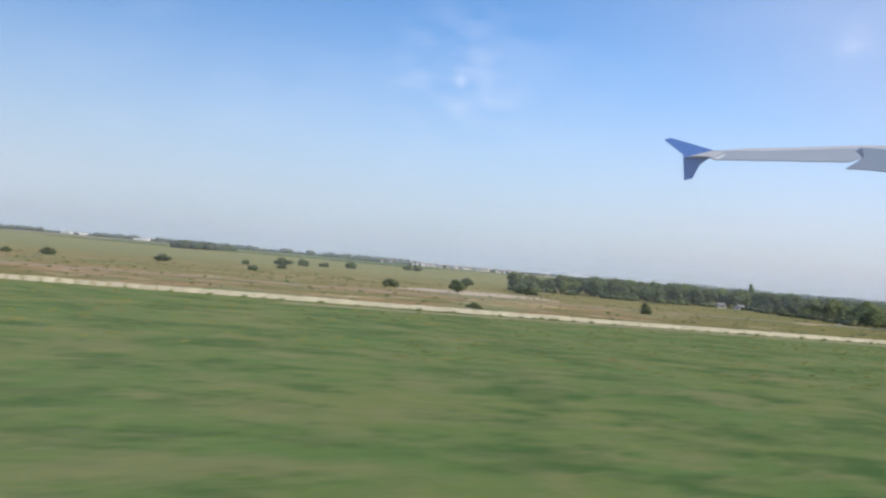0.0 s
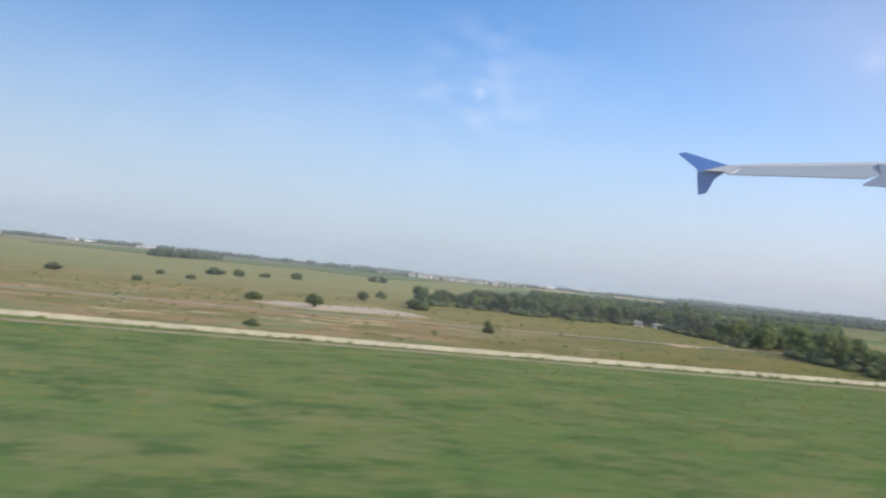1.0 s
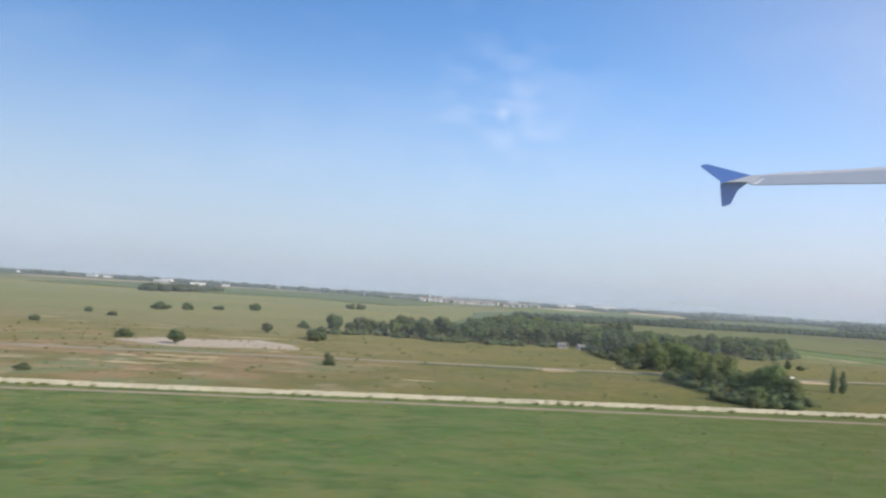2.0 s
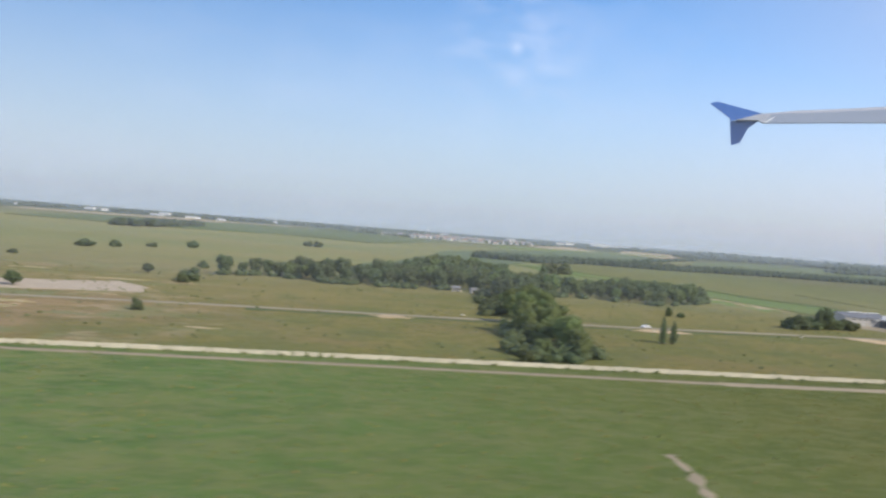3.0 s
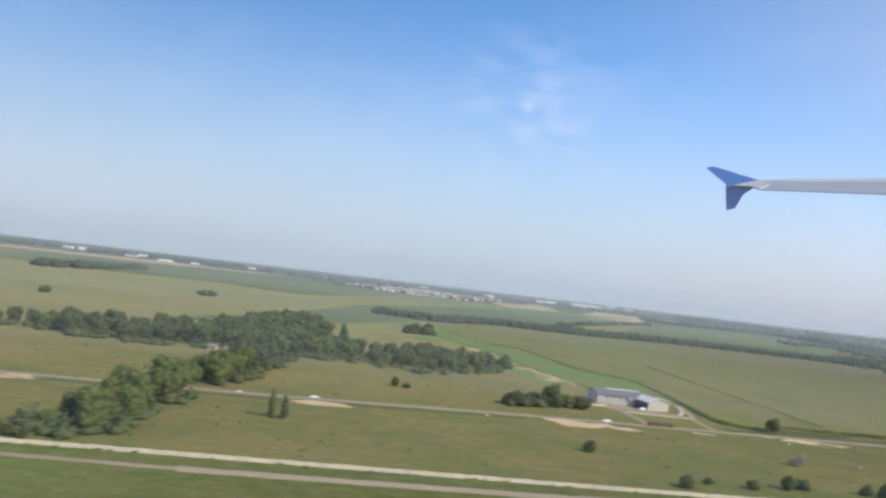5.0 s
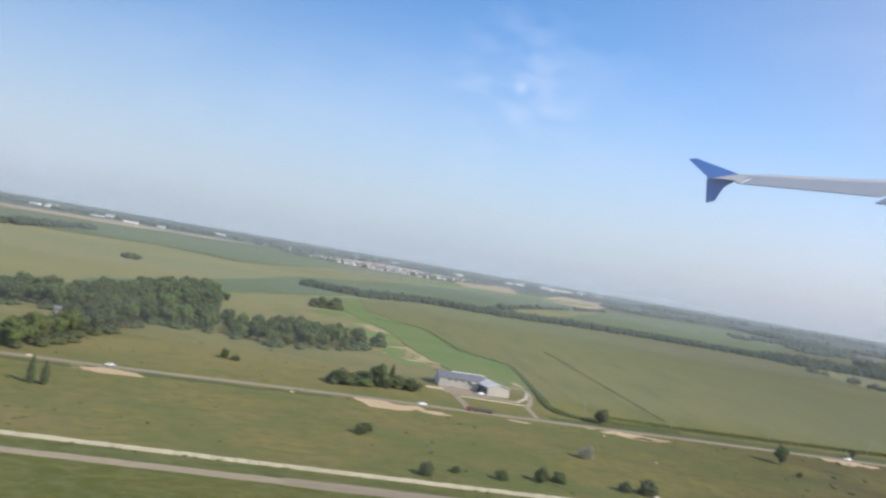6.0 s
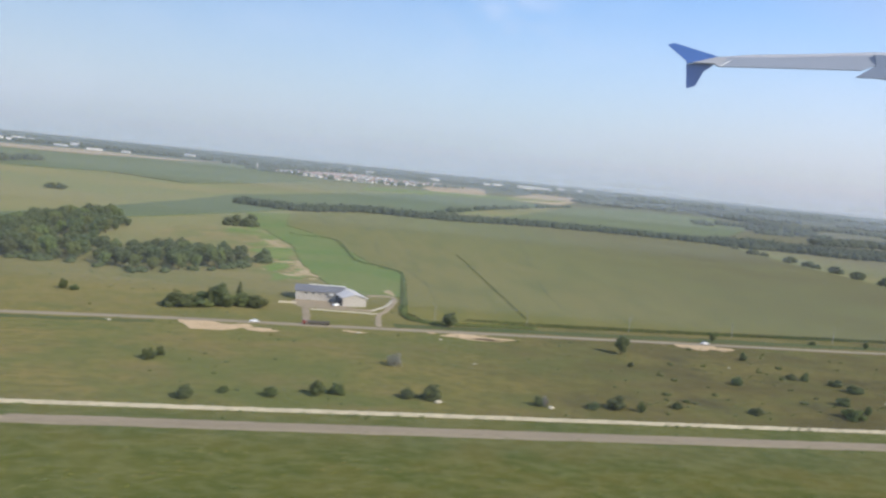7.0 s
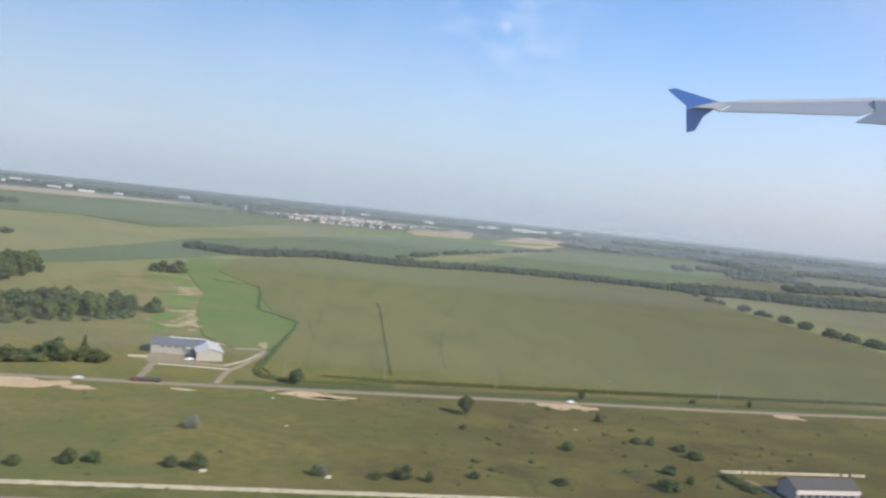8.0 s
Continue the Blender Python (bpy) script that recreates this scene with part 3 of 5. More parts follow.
def inside(x, y, ring):
    hit = False
    for (a, b), (c, d) in zip(ring, ring[1:] + ring[:1]):
        if (b > y) != (d > y) and x < (c - a) * (y - b) / (d - b) + a:
            hit = not hit
    return hit


def scattered(ring, gap, rng, most):
    """Places inside a plan outline that keep a distance from one another."""
    xs, ys = [p[0] for p in ring], [p[1] for p in ring]
    got = []
    for _ in range(most * 30):
        x, y = rng.uniform(min(xs), max(xs)), rng.uniform(min(ys), max(ys))
        if inside(x, y, ring) and all((x - a) ** 2 + (y - b) ** 2 > gap * gap for a, b in got):
            got.append((x, y))
            if len(got) >= most:
                break
    return got


# ---- ground ----
def ground_sheet():
    near = list(np.arange(-300, 421, 12.0))
    xs = np.array([-4900, -3400, -2200, -1300, -800, -500, *near, 600, 900, 1500, 2400, 3500, 4900])
    ys = np.array([-1500, -700, -300, -120, *np.arange(-40, 330, 8.0), 400, 520, 700, 1000, 1500, 2200, 3200, 4200, 4850])
    gx, gy = np.meshgrid(xs, ys)
    h = Heap()
    w = len(xs)
    h.add(np.stack([gx.ravel(), gy.ravel(), 0 * gx.ravel()], 1), [(r * w + c, r * w + c + 1, (r + 1) * w + c + 1, (r + 1) * w + c) for r in range(len(ys) - 1) for c in range(w - 1)])
    return tagged(new("ground", h.mesh("ground", M_GROUND)), "wide flat grassland, green by the airfield and drier olive beyond", "ground", "", "structure")


ground_sheet()
R = random.Random(11)


# ---- summer haze over the distance: lit tinted sheets stand in, thinning out with height ----
def mist(amount, foot):
    m = bpy.data.materials.new("haze_sheet")
    m.use_nodes = True
    n, l = m.node_tree.nodes, m.node_tree.links
    n.clear()
    clear_air, drops, mix, end = n.new("ShaderNodeBsdfTransparent"), n.new("ShaderNodeBsdfDiffuse"), n.new("ShaderNodeMixShader"), n.new("ShaderNodeOutputMaterial")
    where = n.new("ShaderNodeTexCoord").outputs["Object"]
    axes = n.new("ShaderNodeSeparateXYZ")
    l.new(where, axes.inputs[0])
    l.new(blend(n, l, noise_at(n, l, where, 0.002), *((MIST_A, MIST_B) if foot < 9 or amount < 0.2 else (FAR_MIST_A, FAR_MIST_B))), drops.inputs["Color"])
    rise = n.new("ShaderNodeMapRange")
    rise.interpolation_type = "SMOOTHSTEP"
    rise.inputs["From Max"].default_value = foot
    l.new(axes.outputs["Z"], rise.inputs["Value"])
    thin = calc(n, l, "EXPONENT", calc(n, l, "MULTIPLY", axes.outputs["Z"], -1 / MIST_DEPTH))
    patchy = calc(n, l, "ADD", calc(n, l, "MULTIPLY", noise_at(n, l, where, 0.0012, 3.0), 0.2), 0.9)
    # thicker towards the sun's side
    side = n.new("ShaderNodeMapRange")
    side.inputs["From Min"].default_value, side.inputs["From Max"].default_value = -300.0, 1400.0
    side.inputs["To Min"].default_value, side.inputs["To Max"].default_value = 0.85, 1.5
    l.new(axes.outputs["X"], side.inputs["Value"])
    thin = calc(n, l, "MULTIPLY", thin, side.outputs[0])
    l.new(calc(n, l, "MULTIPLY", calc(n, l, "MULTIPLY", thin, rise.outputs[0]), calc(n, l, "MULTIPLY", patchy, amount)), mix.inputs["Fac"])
    l.new(clear_air.outputs[0], mix.inputs[1])
    l.new(drops.outputs[0], mix.inputs[2])
    l.new(mix.outputs[0], end.inputs["Surface"])
    return m


# The haze's blue is put into the sheet colours, deeper in the far ones.
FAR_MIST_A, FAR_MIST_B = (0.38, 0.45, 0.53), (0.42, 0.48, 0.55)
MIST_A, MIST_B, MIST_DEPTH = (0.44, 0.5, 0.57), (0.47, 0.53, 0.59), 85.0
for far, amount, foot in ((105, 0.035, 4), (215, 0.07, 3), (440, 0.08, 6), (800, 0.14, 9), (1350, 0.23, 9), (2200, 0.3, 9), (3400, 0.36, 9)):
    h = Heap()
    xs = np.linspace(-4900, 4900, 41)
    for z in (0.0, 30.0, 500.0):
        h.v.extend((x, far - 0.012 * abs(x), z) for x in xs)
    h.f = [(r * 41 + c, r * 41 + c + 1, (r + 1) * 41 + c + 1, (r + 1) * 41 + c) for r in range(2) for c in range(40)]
    tagged(new("haze", h.mesh("haze", mist(amount, foot))), "thin bluish sheet standing in for summer haze over the distant fields", "haze", "", "structure")

WALL_LINE = [(-330, 91), (-183, 103), (-100, 107.5), (-40, 113), (60, 120.5), (135, 126.5), (196, 131), (229.5, 133.6)]
ROAD_LINE = [(-420, 118), (-300, 138), (-115, 162), (-70, 168.5), (-32, 172), (27, 178.5), (78, 187), (116, 191), (159, 196.2), (206, 201.7), (270, 209), (311, 215), (420, 228), (700, 262)]
for reach, width in (([(-150, 98.6), (-92, 104.6), (-41, 107.8), (17, 110.4)], 1.6), ([(15, 110.3), (45, 112.6), (74, 115.0)], 2.5), ([(71, 114.9), (134, 119.2), (209, 124.6), (330, 133)], 3.6)):
    strip("service_track", reach, width, 0.03, M_TRACK, "pale gravel service track along the concrete wall", "track", R, 0.15, 3.0)
strip("road", ROAD_LINE, 2.7, 0.05, M_ASPHALT, "worn grey asphalt country road across the meadow", "road", R, 0.1)
strip("drive_west", [(108.6, 191.4), (108.6, 196), (108.3, 204), (107.6, 212.4)], 1.7, 0.045, M_TRACK, "pale gravel drive from the road to the hall", "driveway", R, 0.15, 1.5)
strip("drive_east", [(126.2, 194.2), (126.4, 202), (126.9, 209.3), (129, 215.7), (132.2, 231), (132.3, 241)], 1.3, 0.049, M_TRACK, "pale gravel drive curving past the hall", "driveway", R, 0.15, 1.5)
strip("yard_path", [(109, 210.5), (116.5, 210.7), (125.3, 210.4), (126.6, 210.9)], 0.9, 0.056, M_CONCRETE, "narrow concrete path before the hall", "path", R, 0.08, 1.5)
strip("garden_path", [(124.9, 214), (127.2, 218.2), (129.5, 223.4), (132, 233)], 1.0, 0.053, M_CONCRETE, "narrow pale path beside the hall", "path", R, 0.1, 1.5)
strip("garden_path", [(124.4, 237.4), (127.3, 238.6), (131.4, 239.2)], 1.3, 0.215, M_TRACK, "narrow pale path behind the hall", "path", R, 0.15, 1.5)
patch_at("sand_patch", 131.6, 246.5, 3.4, 12, 0.235, M_SAND_WORN, "bare patch of pale sandy earth at the drive's end", "sand patch", R, 0.1)

M_VERGE = surface("tall_verge_grass", (0.098, 0.122, 0.04), (0.132, 0.135, 0.05), (0.068, 0.09, 0.031), 0.08, 1.5, 0.9, bump=0.5, deep=0.1)
strip("verge", [(130, 197), (159, 201), (206, 207), (270, 215), (330, 223), (420, 235)], 4.6, 0.025, M_VERGE, "dark green grass verge between road and field", "verge", R, 0.7)
strip("verge", [(-60, 165.5), (-32, 167.6), (0, 171), (24, 173.5)], 3.0, 0.022, M_VERGE, "dark green grass verge beside the road", "verge", R, 0.7)
strip("verge", [(36, 175.5), (60, 179.5), (76, 182.6)], 3.0, 0.022, M_VERGE, "dark green grass verge beside the road", "verge", R, 0.7)

# ---- fields ----
plot("crop_field", [(139, 204), (177, 212), (211, 216.5), (282, 227), (409, 245), (409, 400), (411, 490), (425, 600), (412, 622), (297, 633), (190, 600), (132, 608), (84, 536), (87, 445), (113, 391), (118, 358), (128.5, 311), (139.8, 293), (138.2, 260), (136.2, 233), (134.6, 215)], 0.35, M_CROP, "large field of ripening olive-coloured crop", "field", R, 1.2)
plot("clover_field", [(59, 509), (88, 534), (91, 445), (115, 393), (120, 360), (130, 312), (140.5, 294), (138.6, 260), (136.6, 238), (130, 240), (124, 238), (112, 256), (102, 300), (96, 350), (74, 427)], 0.2, M_CLOVER, "bright green field behind the hall", "field", R, 2.2)
plot("maize_field", [(-36, 352), (-38, 372), (-22, 417), (-8, 480), (10, 560), (30, 690), (120, 900), (261, 1172), (355, 1272), (445, 1159), (277, 851), (201, 681), (132, 622), (84, 570), (56, 505), (24, 436), (4, 400), (-14, 360)], 0.5, M_MAIZE, "dark green crop field behind the hedge", "field", R, 2.0)
plot("far_field", [(-420, 900), (-470, 1425), (-435, 1440), (-374, 1458), (-310, 1481), (-281, 1606), (-222, 1600), (-112, 1800), (-70, 1790), (-10, 1490), (79, 1208), (13, 928), (-31, 796), (-122, 885), (-213, 833)], 0.5, M_FAR_CROP, "distant dark green crop field", "field", R, 3.0)
plot("stubble_field_west", [(-640, 1400), (-435, 1444), (-374, 1462), (-310, 1485), (-283, 1615), (-222, 1605), (-117, 1990), (-200, 1830), (-300, 1780), (-422, 1860), (-536, 1720), (-700, 1650)], 0.2, M_STUBBLE, "distant pale stubble field", "field", R, 3.0)
plot("stubble_field", [(258, 1420), (345, 1960), (430, 1760), (352, 1300), (265, 1200)], 0.2, M_STUBBLE, "distant pale tan stubble field beside the village", "field", R, 3.0)
plot("fresh_strip", [(143, 1062), (213, 1118), (372, 1255), (491, 1366), (530, 1450), (390, 1345), (290, 1285), (150, 1190)], 0.62, M_CLOVER, "distant strip of fresh green field before the village", "field", R, 3.0)
plot("pale_field", [(365, 1260), (450, 1215), (760, 1960), (640, 2050)], 0.2, M_STUBBLE, "distant pale strip of harvested field", "field", R, 3.0)
plot("green_field", [(230, 645), (438, 1120), (578, 1288), (753, 1342), (671, 1032), (430, 650), (297, 650)], 0.4, M_FAR_CROP, "grey-green crop field behind the tree belt", "field", R, 2.0)

# ---- bare sand ----
for x, y, w, d in ((99, 181.6, 8, 4), (149, 190.0, 17, 6.4), (210.5, 199, 17, 8), (30.5, 173.5, 14, 6), (-30, 168, 9, 5), (-97, 214, 16, 4), (-104, 154, 16, 4), (-104, 146, 15, 6), (-128, 232, 12, 4), (275.5, 206.2, 9.5, 7), (152, 188.2, 8, 2.4), (120, 186.6, 6, 1.6), (-110, 138, 12, 3), (-140, 128, 16, 4), (-165, 255, 10, 5), (120, 246, 5, 8), (-62, 134, 6, 1.6), (60, 290, 8, 20)):
    patch_at("sand_patch", x, y, w, d, 0.045, M_SAND if x > -60 else M_SAND_WORN, "bare patch of pale sandy earth in the grass", "sand patch", R, R.uniform(-0.1, 0.15))
plot("sand_patch", [(-126, 184), (-112, 175), (-98, 180), (-85, 184), (-87, 195), (-97, 207), (-107, 200), (-119, 197)], 0.05, M_SAND_PALE, "broad bare patch of pale sandy earth", "sand patch", R, 2.4, "")
plot("sand_patch", [(80.5, 186), (84.5, 177.6), (91, 178.4), (94, 181.2), (97.5, 184), (96, 186.6), (92, 184.8), (88, 186.6)], 0.05, M_SAND, "bare patch of pale sandy earth beside the road", "sand patch", R, 1.1, "")
M_DRY = surface("dry_grass", (0.26, 0.2, 0.08), (0.16, 0.17, 0.052), (0.18, 0.165, 0.055), 0.07, 0.8, 0.9, bump=0.4, deep=0.08)
strip("field_path", [(-9.9, 48), (-8.9, 60), (-7.9, 66), (-7.8, 71)], 0.85, 0.02, M_TRACK, "faint worn footpath in the mown grass", "path", R, 0.4, 1.5)
for k in range(26):
    u = k / 25
    patch_at("green_patch", 101 - 38 * u + R.gauss(0, 4), 268 + 190 * u + R.gauss(0, 7), R.uniform(6, 15), R.uniform(10, 24), 0.028 + 0.003 * (k % 4), M_CLOVER, "patch of fresh green grass at the edge of the field", "grass patch", R, R.uniform(-0.4, 0.4))
plot("dry_meadow", [(42, 314), (37, 345), (40, 400), (60, 405), (84, 372), (95, 330), (100, 290), (97, 262), (87, 262), (86, 300), (72, 312), (52, 308)], 0.025, M_DRY, "dry tan grass between wood and green field", "meadow", R, 2.5)
for x, y, w, d, count in ((-104, 190, 34, 22, 14), (-108, 145, 26, 14, 8), (90, 182, 20, 6, 7), (150, 190, 20, 5, 6), (210, 199, 20, 6, 5), (100, 284, 16, 34, 16), (87, 356, 10, 34, 10), (31, 174, 18, 5, 5)):
    for k in range(count):
        long = R.uniform(1.0, 4.0)
        patch_at("sand_patch", x + R.gauss(0, w / 3), y + R.gauss(0, d / 3), long, long * R.uniform(0.25, 0.6), 0.03 + 0.004 * (k % 3), M_SAND, "small bare patch of sandy earth in the grass", "sand patch", R, R.uniform(-0.1, 0.2))
strip("bare_strip", [(97, 300), (104, 290), (105, 276), (102, 264)], 7.0, 0.05, M_SAND_WORN, "bare pale earth at the field's edge", "sand patch", R, 3.2, 1.5)
strip("bare_strip", [(84, 366), (89, 354), (91, 340)], 7.0, 0.05, M_SAND_WORN, "bare pale earth at the field's edge", "sand patch", R, 3.2, 1.8)
plot("yard", [(103.4, 217.6), (104.4, 224), (118, 224), (118.2, 216.4), (125.4, 215.6), (125.2, 212.6), (116, 212.6), (109, 212.2), (106, 213)], 0.035, M_TRACK, "pale gravel yard before the hall", "yard", R, 0.3)

# ---- plants: originals stand in the wood ----
T = random.Random(5)
ROUND = [tree("tree", "dense green broadleaf tree in the wood", T.uniform(5.8, 7.4), T.uniform(5.4, 6.6), T, (M_LEAF, M_LEAF_DARK, M_LEAF_DARK)[k % 3]) for k in range(6)]
POPLAR = [tree("poplar", "slender upright dark green poplar tree", 5.3, 1.7, T, M_LEAF_DARK, "poplar") for k in range(2)]
BUSH = [tree("bush", "round dark green bush in the meadow", 2.6, 3.0, T, M_LEAF_DARK, "bush", "bush") for k in range(3)]
PALE = [tree("shrub", "pale olive-green shrub in the meadow", 2.4, 2.4, T, M_LEAF_PALE, "bush", "shrub") for k in range(2)]
DEAD = tree("dry_bush", "grey leafless bush with twiggy branches", 3.0, 3.2, T, M_LEAF_DRY, "bush", "bush")
LOW = tree("young_tree", "small round dark green tree", 4.2, 3.6, T, M_LEAF_DARK, "round")

WOOD = [(-80, 252), (-66, 263), (-52, 252), (-32, 249), (-10, 259), (2, 256), (18, 257), (36, 259), (46, 252), (58, 249), (70, 260), (83, 279), (82, 294), (74, 299), (54, 288), (34, 284), (10, 300), (22, 336), (24, 370), (6, 408), (-10, 390), (-15, 345), (-30, 297), (-60, 284)]
AVENUE = [(-10, 122.5), (-0.2, 123.8), (3.2, 165), (8.2, 200), (14.4, 250), (4, 250), (-3.2, 170)]
places = [p for p in scattered(AVENUE, 3.9, T, 90) if not 169.5 < p[1] - 0.1 * p[0] < 181.5] + scattered(WOOD, 4.7, T, 330)
for k, (x, y) in enumerate(places):
    o = ROUND[T.choice((0, 3, 0, 3, 1) if y < 215 else (1, 2, 4, 5, 3))]
    size = T.uniform(0.62, 1.12) * (1.0 if y < 200 else 0.94)
    if y < 250 and x < 20:
        # the row's trees are lower on its western side
        size *= min(1.0, 0.62 + 0.4 * max(0.0, (x + 10 - 0.115 * (y - 122.5)) / 9.5))
    if k < 6:
        o = ROUND[k]
        o.matrix_world = placed(x, y)
        tagged(o, "", "", "trees of the wood")
    else:
        stand(o, x, y, size, T.uniform(0, 360), "", "trees of the wood")


def settle(o, spots, group, width, tall):
    """The original takes the first place, copies the others; each with its own width and height."""
    for k, (x, y, w, h) in enumerate(spots):
        made = o if k == 0 else copy_thing(o, Matrix())
        made.matrix_world = placed(x, y, 0, T.uniform(0, 360))
        made.scale = (w / width, w / width, h / tall)
        tagged(made, "", "", group)


G = "bushes in the meadow"
settle(BUSH[0], [(92.5, 128.8, 2.8, 2.8), (128.2, 136.2, 2.5, 2.3), (132.3, 136, 3.4, 3.3), (201.8, 161.4, 2.8, 2.2), (-126, 193, 4.2, 2.4), (-124, 421, 6.8, 4.5), (-148, 374, 6, 4.1), (-169, 304, 3.3, 2.3), (-162, 236, 3.5, 1.9), (-222, 216, 2.6, 1.7)], G, 3.0, 2.6)
settle(BUSH[1], [(166.5, 137.4, 3.8, 2.5), (219, 149.8, 3.2, 2), (229, 161, 4, 2), (228, 166, 3.4, 1.6), (-190, 254, 5.8, 2.4), (-214, 223, 4.4, 2.1), (-157, 362, 9.5, 3.5), (-83, 222, 6.5, 4), (-76, 566, 8, 4.2), (-69, 565, 8, 4.6), (-138, 398, 6, 2.2), (82, 204, 8, 3.6), (79, 202, 6, 3)], G, 3.0, 2.6)
settle(BUSH[2], [(181.5, 171, 1.3, 1.3), (151.8, 136.4, 2, 2), (161.8, 136.6, 2.4, 1.4), (222.5, 169.4, 1.8, 2), (219.6, 170, 2.6, 1.3), (194.6, 139.6, 2.7, 1.5), (-90, 276, 4, 2.7), (-83.8, 216, 3.5, 2.6), (-77.7, 152, 2.3, 2.6), (77, 201, 7, 4.2), (89.5, 291, 6.8, 5.2), (62, 420, 10, 6), (70, 422, 10, 6.5), (-120, 121, 2.6, 1), (216, 186, 1.7, 2.5), (252, 214, 1.9, 1.3)], G, 3.0, 2.6)
ROW = tree("bush", "round dark bush in a row beside the crop field", 2.6, 3.0, T, M_LEAF_DARK, "bush", "bush")
settle(ROW, [(414, 550, 9, 5), (418, 541, 6, 3.6), (417, 506, 9, 5), (419, 488, 8, 4.4), (420, 480, 6, 3.4), (418, 456, 9, 5.2), (416, 432, 9, 5), (414, 403, 10, 5.4), (416, 390, 9, 5), (421, 380, 9, 4.6), (419, 372, 8, 5), (421, 590, 6, 4)], "bushes beside the crop field", 3.0, 2.6)
settle(PALE[0], [(105.6, 132.2, 2.2, 2), (113, 134.4, 2.6, 3), (170.8, 136.6, 1.5, 2.2), (179.2, 140, 2.1, 1.5), (98, 132.8, 1.7, 1.3), (47, 213, 2, 3), (-84, 228, 4.6, 2.8), (50, 212, 2.4, 1.6), (92, 209, 7, 3.4), (95.5, 207.4, 6, 3.4), (88.6, 205.6, 4, 3.2)], "pale shrubs", 2.4, 2.4)
settle(PALE[1], [(116.4, 135.8, 2.6, 2.5), (215, 140.6, 4.3, 2.6), (220.8, 144.6, 1.4, 2.2), (83.6, 153.6, 1.6, 2.3), (82.2, 150.4, 2.3, 2.9), (-11.5, 119.5, 2.6, 2.6), (-8.5, 118.5, 2, 2), (-155, 285, 3.4, 2)], "pale shrubs", 2.4, 2.4)
settle(DEAD, [(127.6, 158, 3.4, 3.1), (152.6, 136.2, 1.6, 2.2)], G, 3.2, 3.0)
settle(LOW, [(183.5, 183, 3.8, 4.5), (144.2, 200, 4.3, 4), (-111.6, 181, 4.2, 3.3), (218.2, 207, 1.9, 2.5), (268, 213, 1.7, 2.4), (86.5, 204.5, 5.4, 6), (-98, 238, 3.6, 3)], "single trees", 3.6, 4.2)
settle(POPLAR[0], [(22.2, 152, 1.5, 5.3), (90.6, 213, 1.8, 5.2), (84.5, 203, 1.6, 5)], "poplars", 1.7, 5.3)
settle(POPLAR[1], [(24.5, 152.4, 1.7, 4.5), (30, 296, 4, 9.6)], "poplars", 1.7, 5.3)

# weeds along the wall's foot and rough tufts in the meadow
def tufts(name, places, lo, hi, material, label):
    h = Heap()
    for x, y in places:
        r = T.uniform(lo, hi)
        lump(h, (x, y, r * 0.25), r, T, 0.55)
        for _ in range(3):
            a = T.uniform(0, 6.28)
            h.add([(x + r * math.cos(a), y + r * math.sin(a), 0), (x + r * 1.3 * math.cos(a + 0.5), y + r * 1.3 * math.sin(a + 0.5), 0), (x + 0.8 * r * math.cos(a + 0.2), y + 0.8 * r * math.sin(a + 0.2), r * 1.1)], [(0, 1, 2)])
    return tagged(new(name, h.mesh(name, material)), label, "weeds", "", "stuff")


wall_pts = curve_through(WALL_LINE, 1.5)
foot = [(p[0] + T.uniform(-0.7, 0.7), p[1] - abs(T.gauss(0, 0.5)) - 0.15) for p in wall_pts for _ in range(2) if T.random() < 0.45]
tufts("wall_weeds", foot, 0.12, 0.42, M_LEAF, "green weeds along the foot of the wall")
tufts("dark_weeds", [(T.uniform(165, 300), T.uniform(136, 192)) for _ in range(60)] + [(T.uniform(-240, -60), T.uniform(118, 240)) for _ in range(200)], 0.12, 0.42, M_LEAF, "dark weeds dotted over the dry meadow")
tufts("weed_clumps", [(T.uniform(165, 300), T.uniform(138, 190)) for _ in range(50)], 0.3, 0.75, M_LEAF_PALE, "low olive weed clumps in the dry meadow")
tufts("meadow_tufts", [(T.uniform(-330, 330), T.uniform(114, 240)) for _ in range(1400)], 0.1, 0.34, M_LEAF_PALE, "rough grass tufts scattered in the meadow")

M_TUSSOCK = surface("tussock_grass", (0.22, 0.23, 0.072), (0.25, 0.225, 0.08), (0.17, 0.19, 0.055), 0.05, 1.5, 0.9, bump=0.4, deep=0.05)
mown = [(T.uniform(-190, 230), T.uniform(48, 104)) for _ in range(4200)]
tufts("grass_tussocks", mown[:2600], 0.07, 0.2, M_TUSSOCK, "pale green tussocks in the mown airfield grass")
tufts("dry_tussocks", mown[2600:4000], 0.07, 0.2, M_DRY, "straw-coloured tussocks in the mown airfield grass")
tufts("green_tussocks", mown[4000:], 0.1, 0.3, M_LEAF, "dark green weeds dotted over the mown airfield grass")

# ---- far trees ----
belt("reed_ditch", [(168, 206.5), (150, 203.6), (139.7, 202.8), (135.4, 206), (133.4, 215), (135.2, 233), (137.2, 260), (138.4, 292), (134, 300), (127.5, 310), (122, 320), (118.4, 358), (113, 391), (100, 398), (88, 405)], 0.55, 0.42, M_LEAF, "dark reeds along a winding ditch", T, 0.8, 0.03, "reeds")
belt("reed_ditch", [(137.4, 262), (135.6, 240), (134.8, 222), (133.6, 212), (135.6, 205), (141, 203.2)], 0.9, 0.5, M_LEAF, "dark reeds thickening along the ditch", T, 0.9, 0.05, "reeds")
